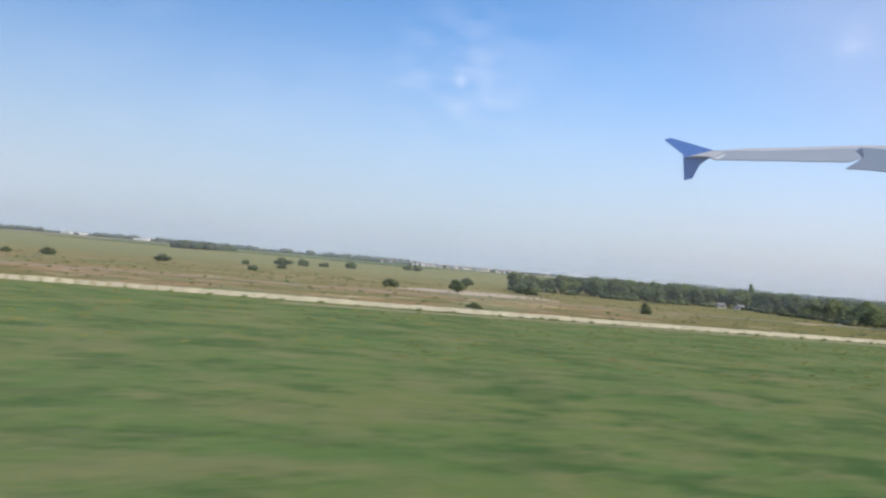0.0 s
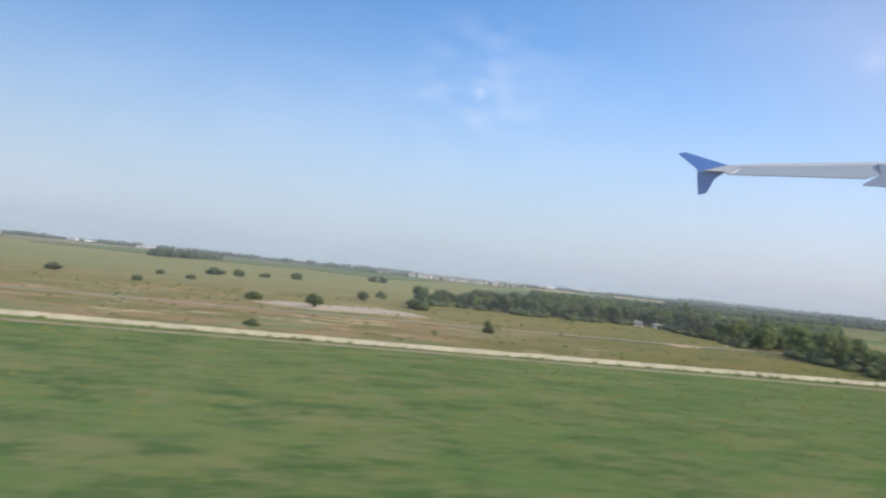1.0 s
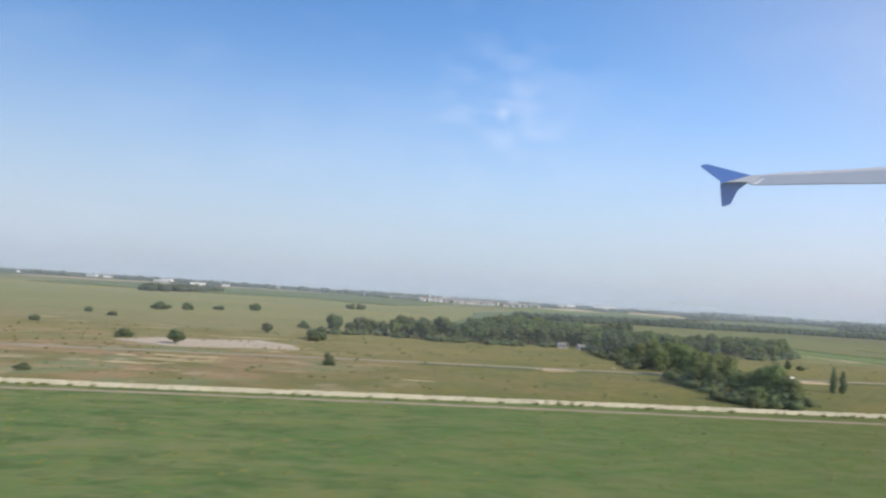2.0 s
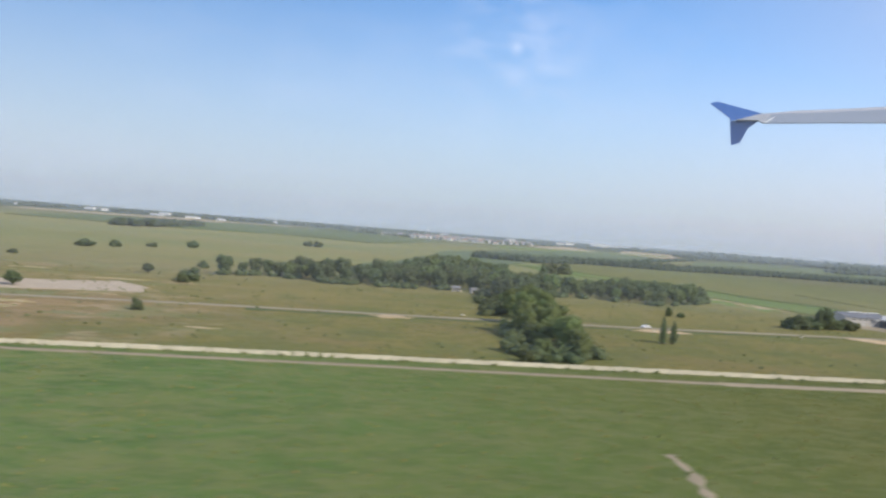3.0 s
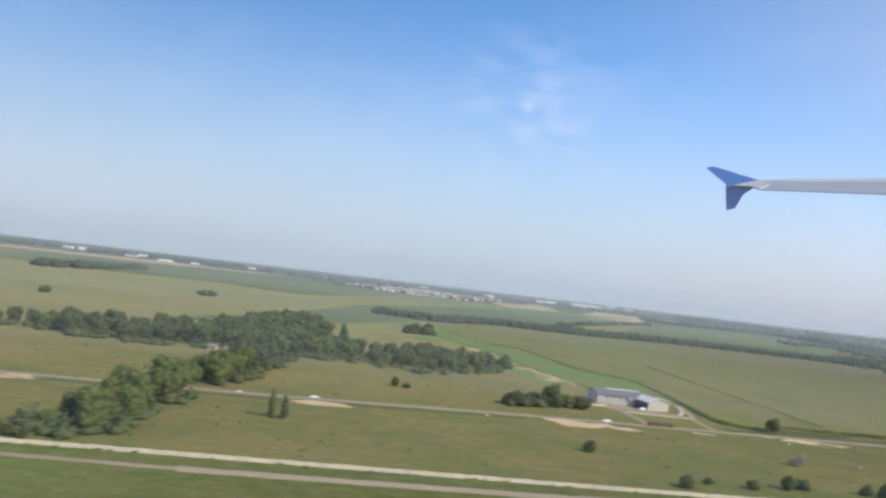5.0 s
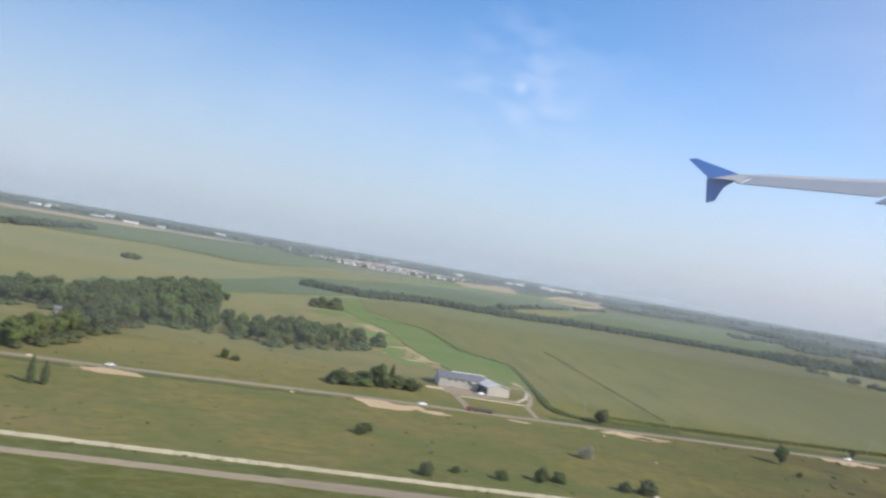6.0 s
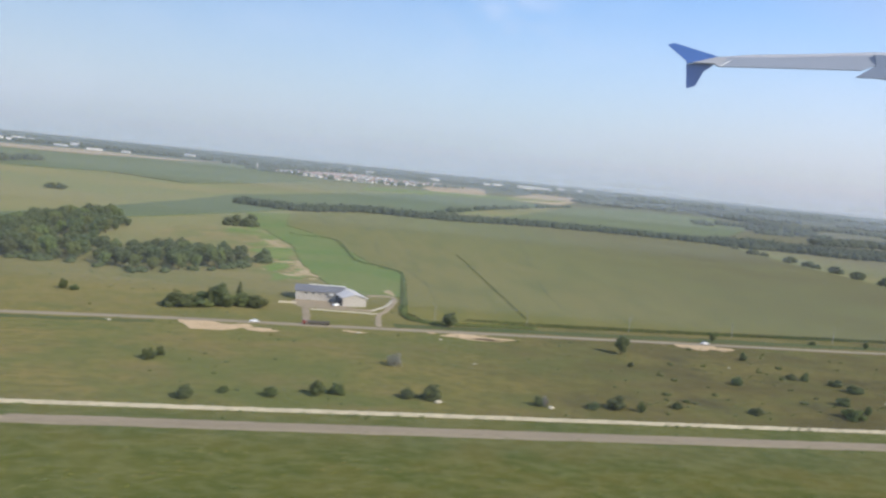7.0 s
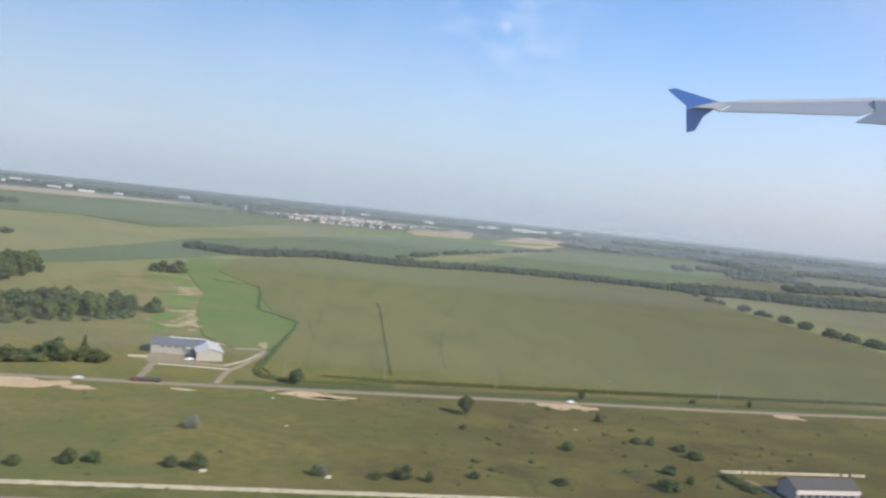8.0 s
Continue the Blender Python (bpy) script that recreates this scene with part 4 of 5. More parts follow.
belt("field_margin", [(150, 208.8), (170, 210.6), (216, 216.5), (252, 222), (290, 227.5), (325, 233), (400, 243)], 1.8, 0.4, M_VERGE, "dark strip of tall weeds along the field's edge", T, 0.7, 0.0, "weeds")
belt("weed_bank", [(230.6, 150.5), (231.4, 145), (232.6, 139.6), (233, 135)], 2.0, 0.9, M_LEAF_PALE, "bank of dark weeds beside the depot path", T, 0.9, 0.05, "weeds")
belt("field_furrow", [(168.3, 217), (169, 277), (170, 340), (169.7, 368)], 0.3, 0.4, M_VERGE, "dark weedy furrow across the crop field", T, 0.6, 0.0, "weeds")
for pts, wide in (([(145, 235), (146.5, 320), (148, 420), (149, 560)], 0.35), ([(185, 232), (187, 264), (193, 305)], 0.5), ([(200, 345), (209, 395), (220, 460)], 0.4), ([(133.2, 348), (132.6, 366), (133.4, 388)], 0.7), ([(146, 262), (140, 312), (134, 344)], 0.3)):
    strip("field_furrow", pts, wide, 0.362, M_VERGE, "faint weedy wheel track in the crop field", "furrow", T, 0.2, 4.0)
belt("hedge", [(45, 585), (84, 568), (132, 616), (190, 612), (297, 645), (412, 633), (432, 612)], 11, 5.2, M_LEAF_FAR, "long dark hedge of trees behind the crop field", T, 4.0, 0.0)
belt("tree_belt", [(430, 622), (470, 634), (520, 616), (575, 628), (640, 640), (800, 640)], 44, 6.5, M_LEAF_FAR, "dense belt of dark trees beside the fields", T, 5.0, 0.01, fill=0.8)
belt("tree_belt", [(200, 690), (277, 860), (445, 1150)], 6, 5, M_LEAF_FAR, "thin line of trees between two fields", T, 6.0, 0.2)
belt("tree_belt", [(640, 980), (700, 970), (800, 1300), (891, 1782)], 40, 10, M_LEAF_FAR, "distant tree belt", T, 9.0, 0.05, fill=0.7)
belt("tree_belt", [(880, 1215), (960, 1190), (1100, 1150)], 24, 8, M_LEAF_FAR, "distant dark tree belt", T, 8.0, 0.03, fill=0.7)
belt("tree_belt", [(600, 760), (860, 900), (1200, 1100)], 30, 9, M_LEAF_FAR, "distant tree belt", T, 8.0, 0.1, fill=0.7)
belt("tree_belt", [(-256, 760), (-248, 870), (-246, 1010)], 22, 8, M_LEAF_FAR, "distant clump of trees in the field", T, 7.0, 0.05)
belt("tree_belt", [(878, 2130), (1300, 2150), (1784, 2285)], 60, 14, M_LEAF_FAR, "distant dark green wood", T, 14.0, 0.05, fill=0.7)
belt("tree_belt", [(560, 1500), (900, 1500), (1400, 1450)], 40, 10, M_LEAF_FAR, "distant dark green tree belt", T, 12.0, 0.15, fill=0.7)
belt("tree_belt", [(-900, 1900), (-480, 2050), (-200, 1950), (-30, 1800), (120, 2100)], 50, 12, M_LEAF_FAR, "distant dark green tree belt behind the fields", T, 14.0, 0.15, fill=0.7)
for y, lo, hi, tall in ((1750, 500, 1900, 4.5), (2300, -1500, 2200, 5), (2700, -1700, 2400, 5), (3200, -2000, 2700, 6)):
    pts = [(x, y + T.uniform(-160, 160)) for x in range(lo, hi + 1, 420)]
    belt("far_wood", pts, 40, tall, M_LEAF_FAR, "dark distant woodland along the horizon", T, 9.0, 0.06, "woodland", 0.6)

for k in range(28):
    x, y = T.uniform(560, 1500), T.uniform(880, 2100)
    long, lean = T.uniform(25, 110), T.uniform(-0.5, 0.3)
    belt("tree_clump", [(x, y), (x + long * 0.5, y + long * lean * 0.6), (x + long, y + long * lean)], T.uniform(8, 22), T.uniform(4, 8), M_LEAF_FAR, "distant clump of dark trees among the fields", T, 7.0, 0.08, "tree clump", 0.7)

# undergrowth that closes the wood's edges
UNDER = [[(-80, 251), (-66, 261), (-52, 250), (-32, 247), (-10, 253)], [(18, 255), (36, 257), (46, 250), (58, 247), (70, 258), (84, 277), (82, 292)], [(-11, 123), (-5.2, 164)], [(-9.5, 123), (-5, 122.6), (-1, 123.6)], [(-6, 183), (-3, 210), (0, 248)], [(-0.4, 124.6), (3.4, 167)], [(8, 183), (10.5, 200), (16, 248)]]
for pts in UNDER:
    belt("undergrowth", pts, 5, 1.9, M_LEAF_DARK, "bushy undergrowth along the edge of the wood", T, 2.0, 0.16, "undergrowth", 0.5)

belt("undergrowth", [(76, 202), (82, 204.5), (88, 207), (95, 211)], 6, 2.6, M_LEAF, "thicket of bushes beside the farm yard", T, 1.8, 0.05, "undergrowth", 0.6)

# ---- village and far works ----
def house(w, d, h, rise, wall_mat, roof_mat, label):
    """A small house with a pitched roof that juts over its walls."""
    root = thing("house", Matrix(), label, "house")
    wall = Heap().add([(-w / 2, -d / 2, 0), (w / 2, -d / 2, 0), (w / 2, d / 2, 0), (-w / 2, d / 2, 0), (-w / 2, -d / 2, h), (w / 2, -d / 2, h), (w / 2, d / 2, h), (-w / 2, d / 2, h), (-w / 2, 0, h + rise), (w / 2, 0, h + rise)], [(0, 1, 5, 4), (1, 2, 6, 9, 5), (2, 3, 7, 6), (3, 0, 4, 8, 7), (0, 3, 2, 1)])
    part("wall", wall, wall_mat, root)
    gable(root, w, d, h, rise, roof_mat)
    return root


def gable(root, w, d, h, rise, roof_mat, over=0.25, thick=0.12, name="roof", label=""):
    roof = Heap()
    for s in (-1, 1):
        e, z = d / 2 + over, h - over * rise / (d / 2)
        a = [(-w / 2 - over, s * e, z), (w / 2 + over, s * e, z), (w / 2 + over, 0, h + rise), (-w / 2 - over, 0, h + rise)]
        pts = [(x, y, q + 0.02) for x, y, q in a] + [(x, y, q + thick) for x, y, q in a]
        roof.add(pts, BOX)
    return part(name, roof, roof_mat, root, label)


HOUSES = [house(T.uniform(4.0, 5.4), T.uniform(3.4, 4.4), T.uniform(2.0, 3.0), T.uniform(1.2, 1.8), M_WALL_WHITE, r, "small distant village house with white walls" + e) for r, e in ((M_ROOF_RED, " and red roof"), (M_ROOF_RED, " and red roof"), (M_ROOF_GREY, " and grey roof"), (M_ROOF_LIGHT, " and light roof"))]
VILLAGE = [(-30, 1556), (32, 1505), (92, 1376), (200, 1405), (300, 1620), (330, 1740), (250, 1760), (150, 1960), (60, 1760), (-10, 1600)]
for k, (x, y) in enumerate(scattered(VILLAGE, 7.4, T, 300)):
    size = T.uniform(0.85, 1.3)
    if k < 4:
        HOUSES[k].matrix_world = placed(x, y, 0, T.uniform(-40, 40))
        tagged(HOUSES[k], "", "", "village houses")
    else:
        stand(HOUSES[T.randrange(4)], x, y, size, T.uniform(-60, 60), "", "village houses")
belt("village_trees", [(-30, 1640), (60, 1500), (150, 1480), (240, 1600), (330, 1700)], 120, 6, M_LEAF_FAR, "garden trees among the village houses", T, 6.0, 0.1, fill=0.14)


def works(w, d, h, label):
    root = thing("warehouse", Matrix(), label, "warehouse")
    wall = Heap().box((-w / 2, -d / 2, 0), (w / 2, d / 2, h))
    part("wall", wall, M_WALL_WHITE, root)
    gable(root, w, d, h, h * 0.25, M_ROOF_LIGHT, 0.4, 0.3)
    return root


SHEDS = [works(46, 20, 8, "long white distant warehouse"), works(30, 18, 7, "short white distant warehouse")]
spots = [(670, 2400), (720, 2440), (776, 2560), (860, 2700), (915, 2880), (550, 2400), (600, 2480), (-705, 2140), (-760, 2200), (-603, 2180), (-575, 2230), (-498, 2105), (-470, 2180), (-436, 2180), (-300, 2300), (-900, 2100), (380, 2300), (1010, 2960), (90, 2350), (200, 2420), (-545, 2000), (-528, 1990), (-438, 1885), (-420, 1880), (-375, 1935), (-855, 2560), (-830, 2548), (-800, 2540)]
for k, (x, y) in enumerate(spots):
    if k < 2:
        SHEDS[k].matrix_world = placed(x, y, 0, T.uniform(-15, 15))
        tagged(SHEDS[k], "", "", "far warehouses")
    else:
        stand(SHEDS[k % 2], x, y, T.uniform(0.45, 0.75) if k < 20 else T.uniform(0.34, 0.48), T.uniform(-25, 25), "", "far warehouses")

tower = thing("water_tower", placed(138, 2270), "white distant water tower above the village", "water tower")
part("shaft", Heap().tube((0, 0, 0), (0, 0, 11), 1.4, 1.1, 10), M_WALL_WHITE, tower)
part("tank", Heap().tube((0, 0, 11), (0, 0, 15), 2.6, 3.2, 12), M_WALL_WHITE, tower)
mast = thing("chimney", placed(-55, 1680), "slim pale distant chimney", "chimney")
part("shaft", Heap().tube((0, 0, 0), (0, 0, 11), 1.1, 0.7, 8), M_WALL_WHITE, mast)


# ---- hall by the road ----
def windows(root, x0, x1, y, z, count, w, h, face=-1):
    for k in range(count):
        x = x0 + (x1 - x0) * (k + 0.5) / count
        pane = Heap().box((x - w / 2, y - 0.04, z), (x + w / 2, y + 0.04, z + h))
        part("window", pane, M_DARK, root)


hall = thing("farm_hall", placed(110.9, 227.6, 0, 3), "long pale farm hall with grey-blue roof", "hall")
w, d, h, rise = 13.0, 8.2, 2.5, 1.05
part("wall", Heap().add([(-w / 2, -d / 2, 0), (w / 2, -d / 2, 0), (w / 2, d / 2, 0), (-w / 2, d / 2, 0), (-w / 2, -d / 2, h), (w / 2, -d / 2, h), (w / 2, d / 2, h), (-w / 2, d / 2, h), (-w / 2, 0, h + rise), (w / 2, 0, h + rise)], [(0, 1, 5, 4), (1, 2, 6, 9, 5), (2, 3, 7, 6), (3, 0, 4, 8, 7), (0, 3, 2, 1)]), M_WALL_PALE, hall)
gable(hall, w, d, h, rise, M_ROOF_SLATE, 0.3, 0.12, "roof", "grey-blue sheet roof")
part("ridge_cap", Heap().box((-w / 2 + 3.6, -0.2, h + rise + 0.08), (w / 2 + 0.3, 0.22, h + rise + 0.24)), M_WALL_WHITE, hall, "white ridge cap")
windows(hall, -4.6, 2.6, -d / 2, 1.75, 4, 0.75, 0.34)
part("canopy", Heap().box((2.4, -d / 2 - 0.9, 1.9), (3.5, -d / 2, 2.1)), M_WALL_WHITE, hall, "white canopy")

shed = thing("gabled_hall", placed(118.9, 224.0, 0, 106), "broad farm hall with a light sheet roof", "hall")
w, d, h, rise = 11.6, 6.5, 2.3, 0.9
part("wall", Heap().add([(-w / 2, -d / 2, 0), (w / 2, -d / 2, 0), (w / 2, d / 2, 0), (-w / 2, d / 2, 0), (-w / 2, -d / 2, h), (w / 2, -d / 2, h), (w / 2, d / 2, h), (-w / 2, d / 2, h), (-w / 2, 0, h + rise), (w / 2, 0, h + rise)], [(0, 1, 5, 4), (1, 2, 6, 9, 5), (2, 3, 7, 6), (3, 0, 4, 8, 7), (0, 3, 2, 1)]), M_WALL_PALE, shed)
gable(shed, w, d, h, rise, M_ROOF_LIGHT, 0.3, 0.12, "roof", "light grey sheet roof")
# Added dark panel: stands for the shade on the hall's west wall.
part("side_gate", Heap().box((-w / 2 + 0.5, d / 2 - 0.04, 0.0), (w / 2 - 1.5, d / 2 + 0.05, 2.0)), M_DARK, shed, "dark wide panel for the shade on the side wall")

low = thing("low_wall", placed(103.2, 216.6, 0, 5), "low white concrete wall beside the yard", "wall")
part("panel", Heap().box((-2.7, -0.12, 0), (1.9, 0.12, 0.5)), M_CONCRETE, low)

# ---- depot near the wall's end ----
# Yard asphalt; the depot's shadow on it is mixed into this dark colour.
M_YARD = surface("asphalt_with_shadow", (0.07, 0.066, 0.064), (0.085, 0.08, 0.074), (0.06, 0.057, 0.054), 0.3, 4.0, 0.85, bump=0.2, deep=0.01)
depot = thing("depot", placed(244.6, 142.0, 0, 7), "grey-roofed depot with grey walls and pale front band", "depot building")
w, d, h, rise = 13.3, 5.0, 2.4, 1.15
part("wall", Heap().add([(-w / 2, -d / 2, 0), (w / 2, -d / 2, 0), (w / 2, d / 2, 0), (-w / 2, d / 2, 0), (-w / 2, -d / 2, h), (w / 2, -d / 2, h), (w / 2, d / 2, h), (-w / 2, d / 2, h), (-w / 2, 0, h + rise), (w / 2, 0, h + rise)], [(0, 1, 5, 4), (1, 2, 6, 9, 5), (2, 3, 7, 6), (3, 0, 4, 8, 7), (0, 3, 2, 1)]), M_WALL_GREY, depot)
M_ROOF_DULL = surface("dull_brown_grey_roof", (0.135, 0.125, 0.118), (0.12, 0.112, 0.106), (0.1, 0.093, 0.088), 0.4, 5.0, 0.9, bump=0.3, deep=0.02, turned=(6, 0.5, 1))
M_BAND = surface("pinkish_render", (0.78, 0.68, 0.62), (0.72, 0.62, 0.56), (0.62, 0.53, 0.48), 0.3, 4.0, 0.85, bump=0.2, deep=0.01)
gable(depot, w, d, h, rise, M_ROOF_DULL, 0.3, 0.12, "roof", "dull grey roof")
windows(depot, -6.0, 6.0, -d / 2, 0.55, 8, 0.8, 0.8)
part("front_band", Heap().box((-w / 2, -d / 2 - 0.36, h - 0.95), (w / 2, -d / 2, h - 0.16)), M_BAND, depot, "pale pinkish band under the eaves")
plot("depot_yard", [(236.4, 136), (236.2, 146.6), (240, 147.5), (254, 148.5), (256, 138), (250, 134)], 0.03, M_YARD, "asphalt yard round the depot, darkened for the building's shadow", "yard", R, 0.4)
strip("depot_path", [(234.6, 149.4), (235.4, 146.6), (236.0, 140.4), (236.2, 134)], 0.9, 0.045, M_TRACK, "narrow pale path to the depot", "path", R, 0.12, 1.5)


# ---- cars and truck ----
def car(label, paint):
    root = thing("car", Matrix(), label, "car")
    body = Heap()
    prof = [(-1.02, 0.16), (-1.04, 0.36), (-0.98, 0.42), (-0.6, 0.45), (-0.36, 0.66), (0.42, 0.68), (0.72, 0.46), (1.0, 0.42), (1.04, 0.3), (1.02, 0.16)]
    n = len(prof)
    pts = [(x, s * (0.42 if z < 0.5 else 0.34), z) for s in (-1, 1) for x, z in prof]
    body.add(pts, [(k, (k + 1) % n, n + (k + 1) % n, n + k) for k in range(n)] + [tuple(range(n))[::-1], tuple(range(n, 2 * n))])
    shell = part("body", body, paint, root)
    for s in (-1, 1):
        glass = Heap().add([(-0.46, s * 0.415, 0.46), (0.55, s * 0.415, 0.46), (0.36, s * 0.352, 0.64), (-0.3, s * 0.352, 0.64)], [(0, 1, 2, 3)])
        part("side_window", glass, M_DARK, shell)
        for x in (-0.64, 0.64):
            part("wheel", Heap().tube((x, s * 0.32, 0.16), (x, s * 0.43, 0.16), 0.16, 0.16, 10), M_RUBBER, root)
    part("windscreen", Heap().add([(0.72, -0.34, 0.475), (0.72, 0.34, 0.475), (0.45, 0.3, 0.675), (0.45, -0.3, 0.675)], [(0, 1, 2, 3)]), M_DARK, shell)
    return root


auto = car("white car driving on the country road", M_WHITE_PAINT)
for k, (x, y, rz) in enumerate(((214, 202.7, 187), (97, 188.7, 6), (28.4, 178.9, 5), (115.6, 217.2, 25))):
    m = placed(x, y, 0.06, rz)
    if k == 0:
        auto.matrix_world = m
        tagged(auto, "", "", "cars on the road")
    else:
        made = copy_thing(auto, m)
        if k > 2:
            tagged(made, "white car parked in the yard between two halls", "car")

truck = thing("truck", placed(111, 191.2, 0.06, 186), "red lorry with a low dark covered trailer", "truck")
cab = part("cab", Heap().box((2.2, -0.5, 0.25), (3.0, 0.5, 0.95)), M_RED_PAINT, truck, "red cab")
part("trailer", Heap().box((-3.2, -0.52, 0.35), (2.0, 0.52, 0.8)), M_TARP, truck, "dark brown covered trailer")
part("windscreen", Heap().box((2.98, -0.44, 0.6), (3.02, 0.44, 0.88)), M_DARK, cab)
for x in (-2.9, -2.3, 0.9, 2.6):
    for s in (-1, 1):
        part("wheel", Heap().tube((x, s * 0.34, 0.18), (x, s * 0.5, 0.18), 0.18, 0.18, 10), M_RUBBER, truck)

# ---- cottages at the wood's edge ----
for x, y, rz in ((-2.2, 247.5, 15), (-7.5, 250.5, -10)):
    c = house(2.3, 2.0, 1.1, 0.5, M_WALL_PALE, M_ROOF_GREY, "small pale cottage at the edge of the wood")
    c.matrix_world = placed(x, y, 0, rz)
    part("window", Heap().box((-0.7, -1.04, 0.45), (-0.25, -0.96, 0.85)), M_DARK, c)
    part("door", Heap().box((0.3, -1.04, 0.0), (0.7, -0.96, 0.9)), M_TARP, c)

# ---- pale lumps lying in the grass ----
for x, y, w in ((-13.9, 179.6, 1.2), (67, 180.5, 0.9), (140.2, 184.5, 0.8), (207.8, 176.7, 0.7), (133.6, 134.6, 1.3), (144.8, 163.4, 0.7), (153.8, 135.4, 1.2), (12.3, 177.0, 1.2), (28, 172.6, 0.8), (-6, 250, 1.2), (121, 185.4, 1.1), (231, 130.6, 1.4)):
    h = Heap()
    lump(h, (0, 0, w * 0.12), w / 2, T, 0.42)
    lump(h, (w * 0.35, w * 0.1, w * 0.08), w / 3, T, 0.4)
    rock = new("rubble", h.mesh("rubble", M_CONCRETE))
    rock.matrix_world = placed(x, y, 0, T.uniform(0, 90))
    tagged(rock, "pale lump of concrete rubble in the grass", "rubble", "rubble in the meadow")

# ---- poles ----
for x, y, tall in ((141, 204.4, 4.2), (166, 207.6, 4.2), (196, 211.5, 4.2), (228, 215.4, 4.2), (262, 219.5, 4.2), (298, 224.5, 4.2), (335, 229.5, 4.2), (0.5, 268, 9.0)):
    p = thing("utility_pole", placed(x, y), "slim pale concrete utility pole by the field", "utility pole", "poles along the road")
    part("pole", Heap().tube((0, 0, 0), (0, 0, tall), 0.065, 0.045, 8), M_POLE, p)
    part("crossarm", Heap().box((-0.05, -0.5, tall - 0.35), (0.05, 0.5, tall - 0.27)), M_POLE, p)

# ---- the wing, far out beside the flight ----
FAR = 5000.0
AZ = radians(23.4)
right = Vector((math.cos(AZ), -math.sin(AZ), 0))
ahead = Vector((math.sin(AZ), math.cos(AZ), 0))
wing = new("aircraft_wing")
wing.matrix_world = Matrix.Translation(Vector((14, 0, 14 + 0.0015 * FAR)) + ahead * FAR) @ Matrix((right, ahead, (0, 0, 1))).transposed().to_4x4()
tagged(wing, "grey aircraft wing with a blue tip fence, flap lowered", "aircraft wing")
U = FAR / 100.0


def slab(outline, thick, lean=0.0):
    """A plate seen from its front: outline across and up, depth behind."""
    front = [(u * U, (v - 16) * U * lean, v * U) for u, v in outline]
    rear = [(x, y + thick * U, z) for x, y, z in front]
    n = len(outline)
    return Heap().add(front + rear, [tuple(range(n)), tuple(range(n, 2 * n))[::-1]] + [(k, n + k, n + (k + 1) % n, (k + 1) % n) for k in range(n)])


part("wing_top", slab([(4.2, 16.15), (8.0, 16.8), (13.9, 17.34), (20.6, 18.1), (28.5, 18.6), (28.5, 17.3), (20.7, 17.5), (16.9, 17.12), (11.1, 16.58), (5.5, 16.15)], 1.5, 1.4), M_WING, wing, "light grey upper wing skin")
part("aileron", slab([(5.3, 16.2), (11.1, 16.6), (16.9, 17.14), (20.7, 17.5), (21.2, 16.4), (19.4, 15.56), (11.25, 15.25), (4.4, 14.95)], 0.7, 0.9), M_WING_SHADE, wing, "grey aileron with shade put into its colour")
part("flap", slab([(20.7, 17.5), (28.5, 17.3), (28.5, 14.3), (21.1, 14.75), (18.9, 14.75), (20.9, 16.25)], 0.7, 0.55), M_FLAP_SHADE, wing, "lowered flap, blue-grey with shade in its colour")
part("seam", slab([(4.5, 14.98), (5.6, 15.78), (5.8, 15.8), (4.75, 14.98)], 0.1, 0.97), M_WHITE_PAINT, wing, "thin white seam line")
part("tip_cap", slab([(1.6, 15.25), (4.2, 16.2), (5.6, 16.25), (4.5, 14.97), (3.9, 15.3)], 0.9, 1.0), M_WING, wing, "white tip cap")
part("upper_fin", slab([(-1.5, 17.35), (-0.7, 17.6), (4.3, 16.22), (1.7, 15.3), (0.88, 15.1), (0.86, 15.45)], 0.35, 0.5), M_BLUE, wing, "blue upper tip fin")
part("lower_fin", slab([(0.88, 15.1), (1.7, 15.25), (4.0, 15.3), (2.9, 14.4), (2.16, 12.68), (1.2, 12.35)], 0.35, 0.02), M_BLUE, wing, "dark blue lower tip fin")
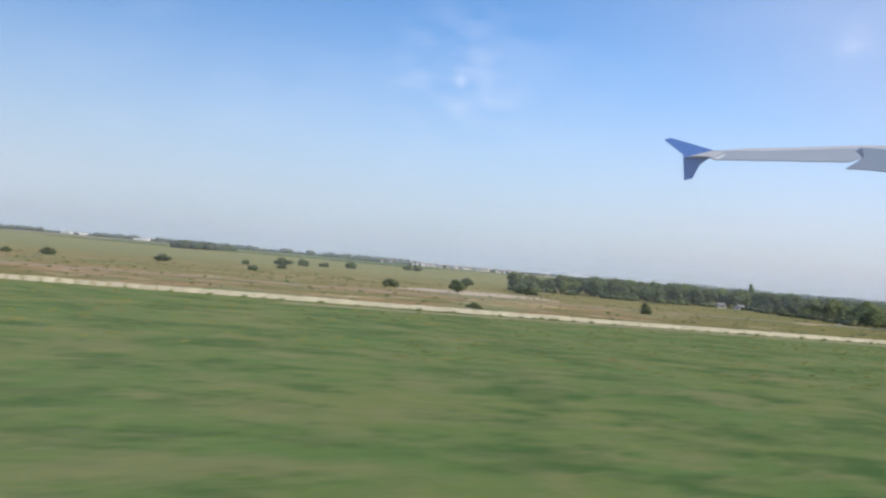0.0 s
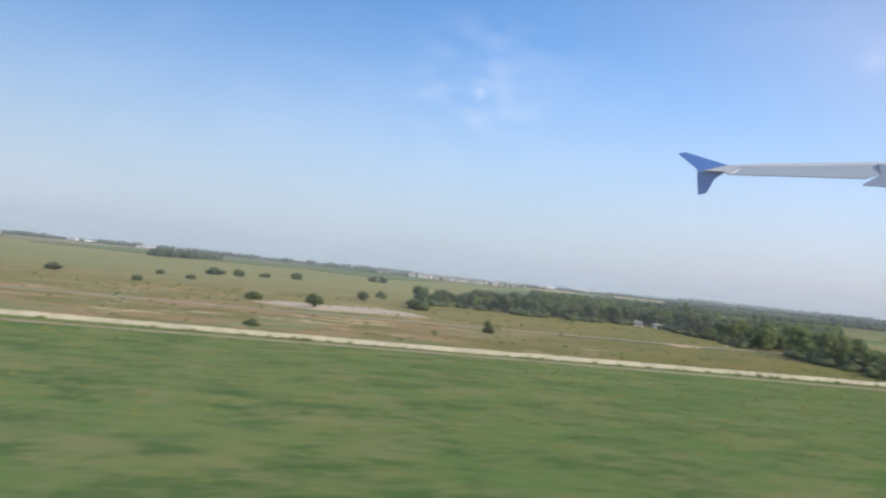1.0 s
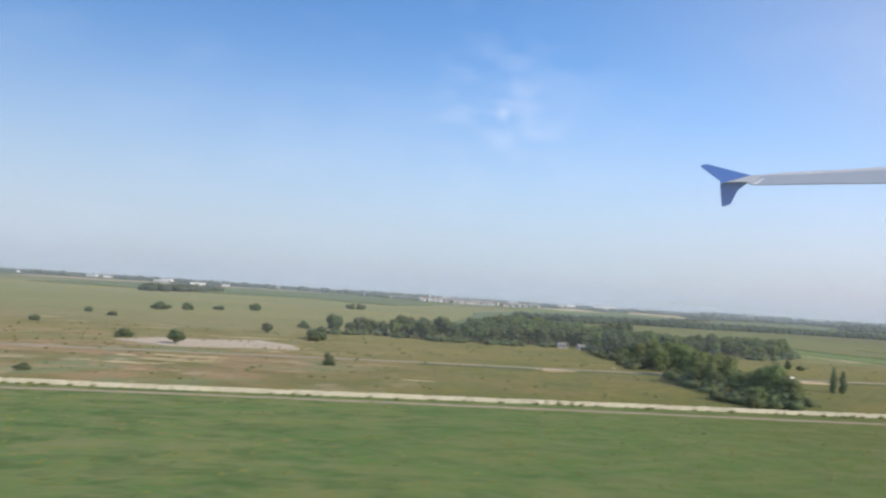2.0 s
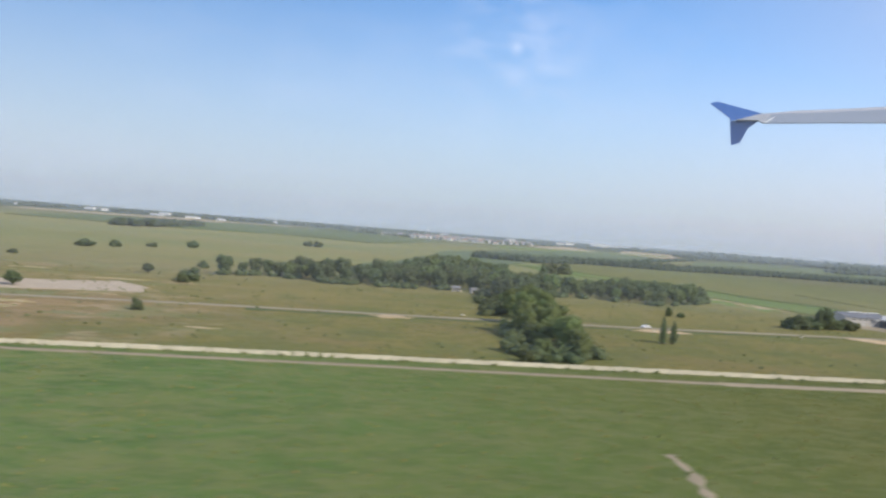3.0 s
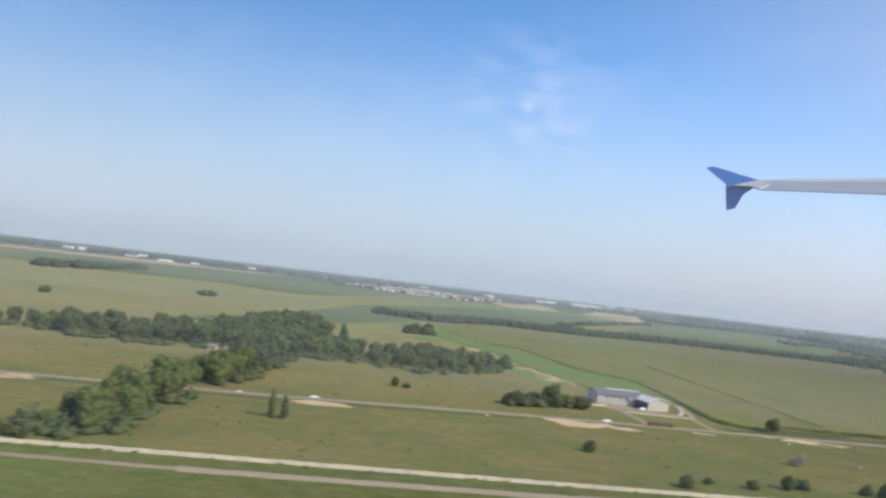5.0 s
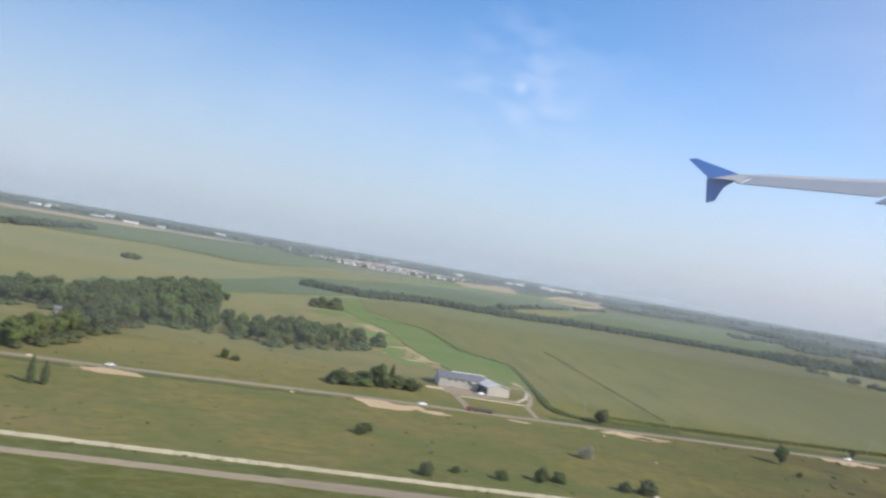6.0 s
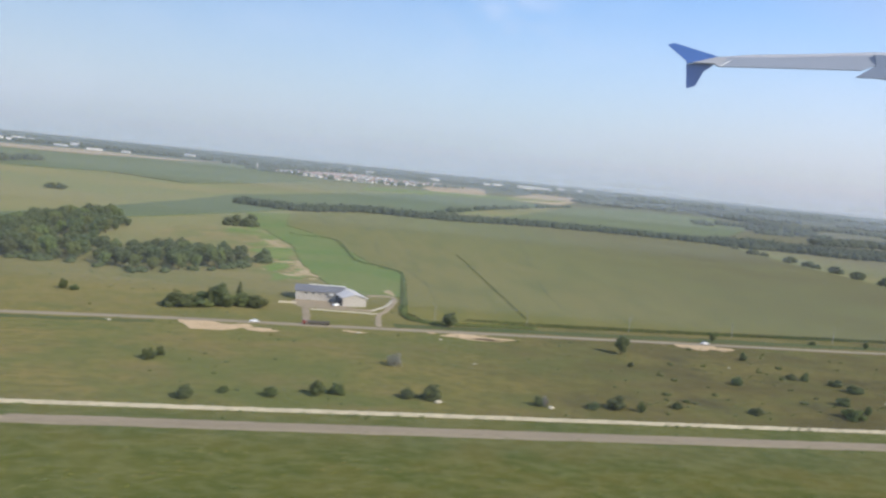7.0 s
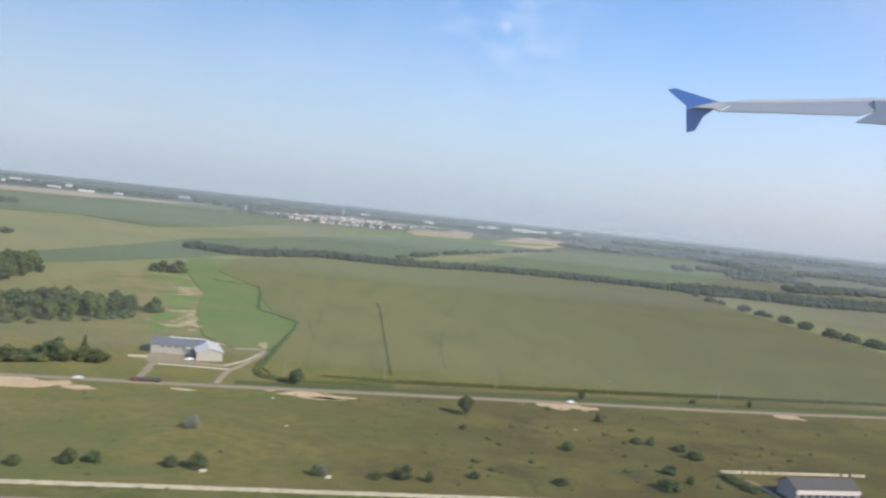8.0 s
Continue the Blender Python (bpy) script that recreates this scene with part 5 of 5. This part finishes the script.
part("fairing", slab([(25.9, 9.2), (26.6, 11.8), (28.5, 14.4), (28.5, 10.0), (27.5, 9.1)], 0.9, 0.2), M_FLAP_SHADE, wing, "flap fairing, blue-grey with shade in its colour")

# ---- concrete wall, panel by panel ----
wall = tagged(new("boundary_wall"), "long pale concrete panel wall along the airfield", "wall", "", "structure")
STEP = 1.5
line = curve_through(WALL_LINE, STEP)
bm_panel = Heap().box((-STEP / 2 + 0.05, -0.05, 0), (STEP / 2 - 0.05, 0.05, 0.64))
for z in (0.08, 0.35):
    bm_panel.box((-STEP / 2 + 0.16, -0.075, z), (STEP / 2 - 0.16, -0.045, z + 0.21))
panel_mesh = bm_panel.mesh("panel", M_CONCRETE)
post_mesh = Heap().box((-0.07, -0.09, 0), (0.07, 0.09, 0.7)).mesh("post", M_CONCRETE)
rest = Heap()
P = random.Random(3)
for a, b in zip(line, line[1:]):
    mid, way = (a + b) / 2, b - a
    turn = math.atan2(way[1], way[0])
    m = Matrix.Translation((mid[0], mid[1], P.uniform(-0.1, 0.0))) @ Euler((P.uniform(-0.05, 0.05), P.uniform(-0.012, 0.012), turn)).to_matrix().to_4x4()
    p = Matrix.Translation((a[0], a[1], P.uniform(-0.08, 0.0))) @ Euler((0, 0, turn)).to_matrix().to_4x4()
    if -205 < mid[0] < 226:
        for name, me, mm in (("panel", panel_mesh, m), ("post", post_mesh, p)):
            ob = new(name, me)
            ob.parent = wall
            ob.matrix_local = mm
    else:
        rest.add([m @ Vector(v) for v in bm_panel.v], bm_panel.f)
tagged(part("panel_rest", rest, M_CONCRETE, wall), "", "", "", "stuff")

yard_wall = tagged(new("yard_wall"), "pale concrete panel wall round the depot yard", "wall", "", "structure")
yline = curve_through([(230.6, 152.8), (258, 156), (264, 156.6)], STEP)
for a, b in zip(yline, yline[1:]):
    mid, way = (a + b) / 2, b - a
    ob = new("panel", panel_mesh)
    ob.parent = yard_wall
    ob.matrix_local = Matrix.Translation((mid[0], mid[1], -0.12)) @ Euler((0, 0, math.atan2(way[1], way[0]))).to_matrix().to_4x4()
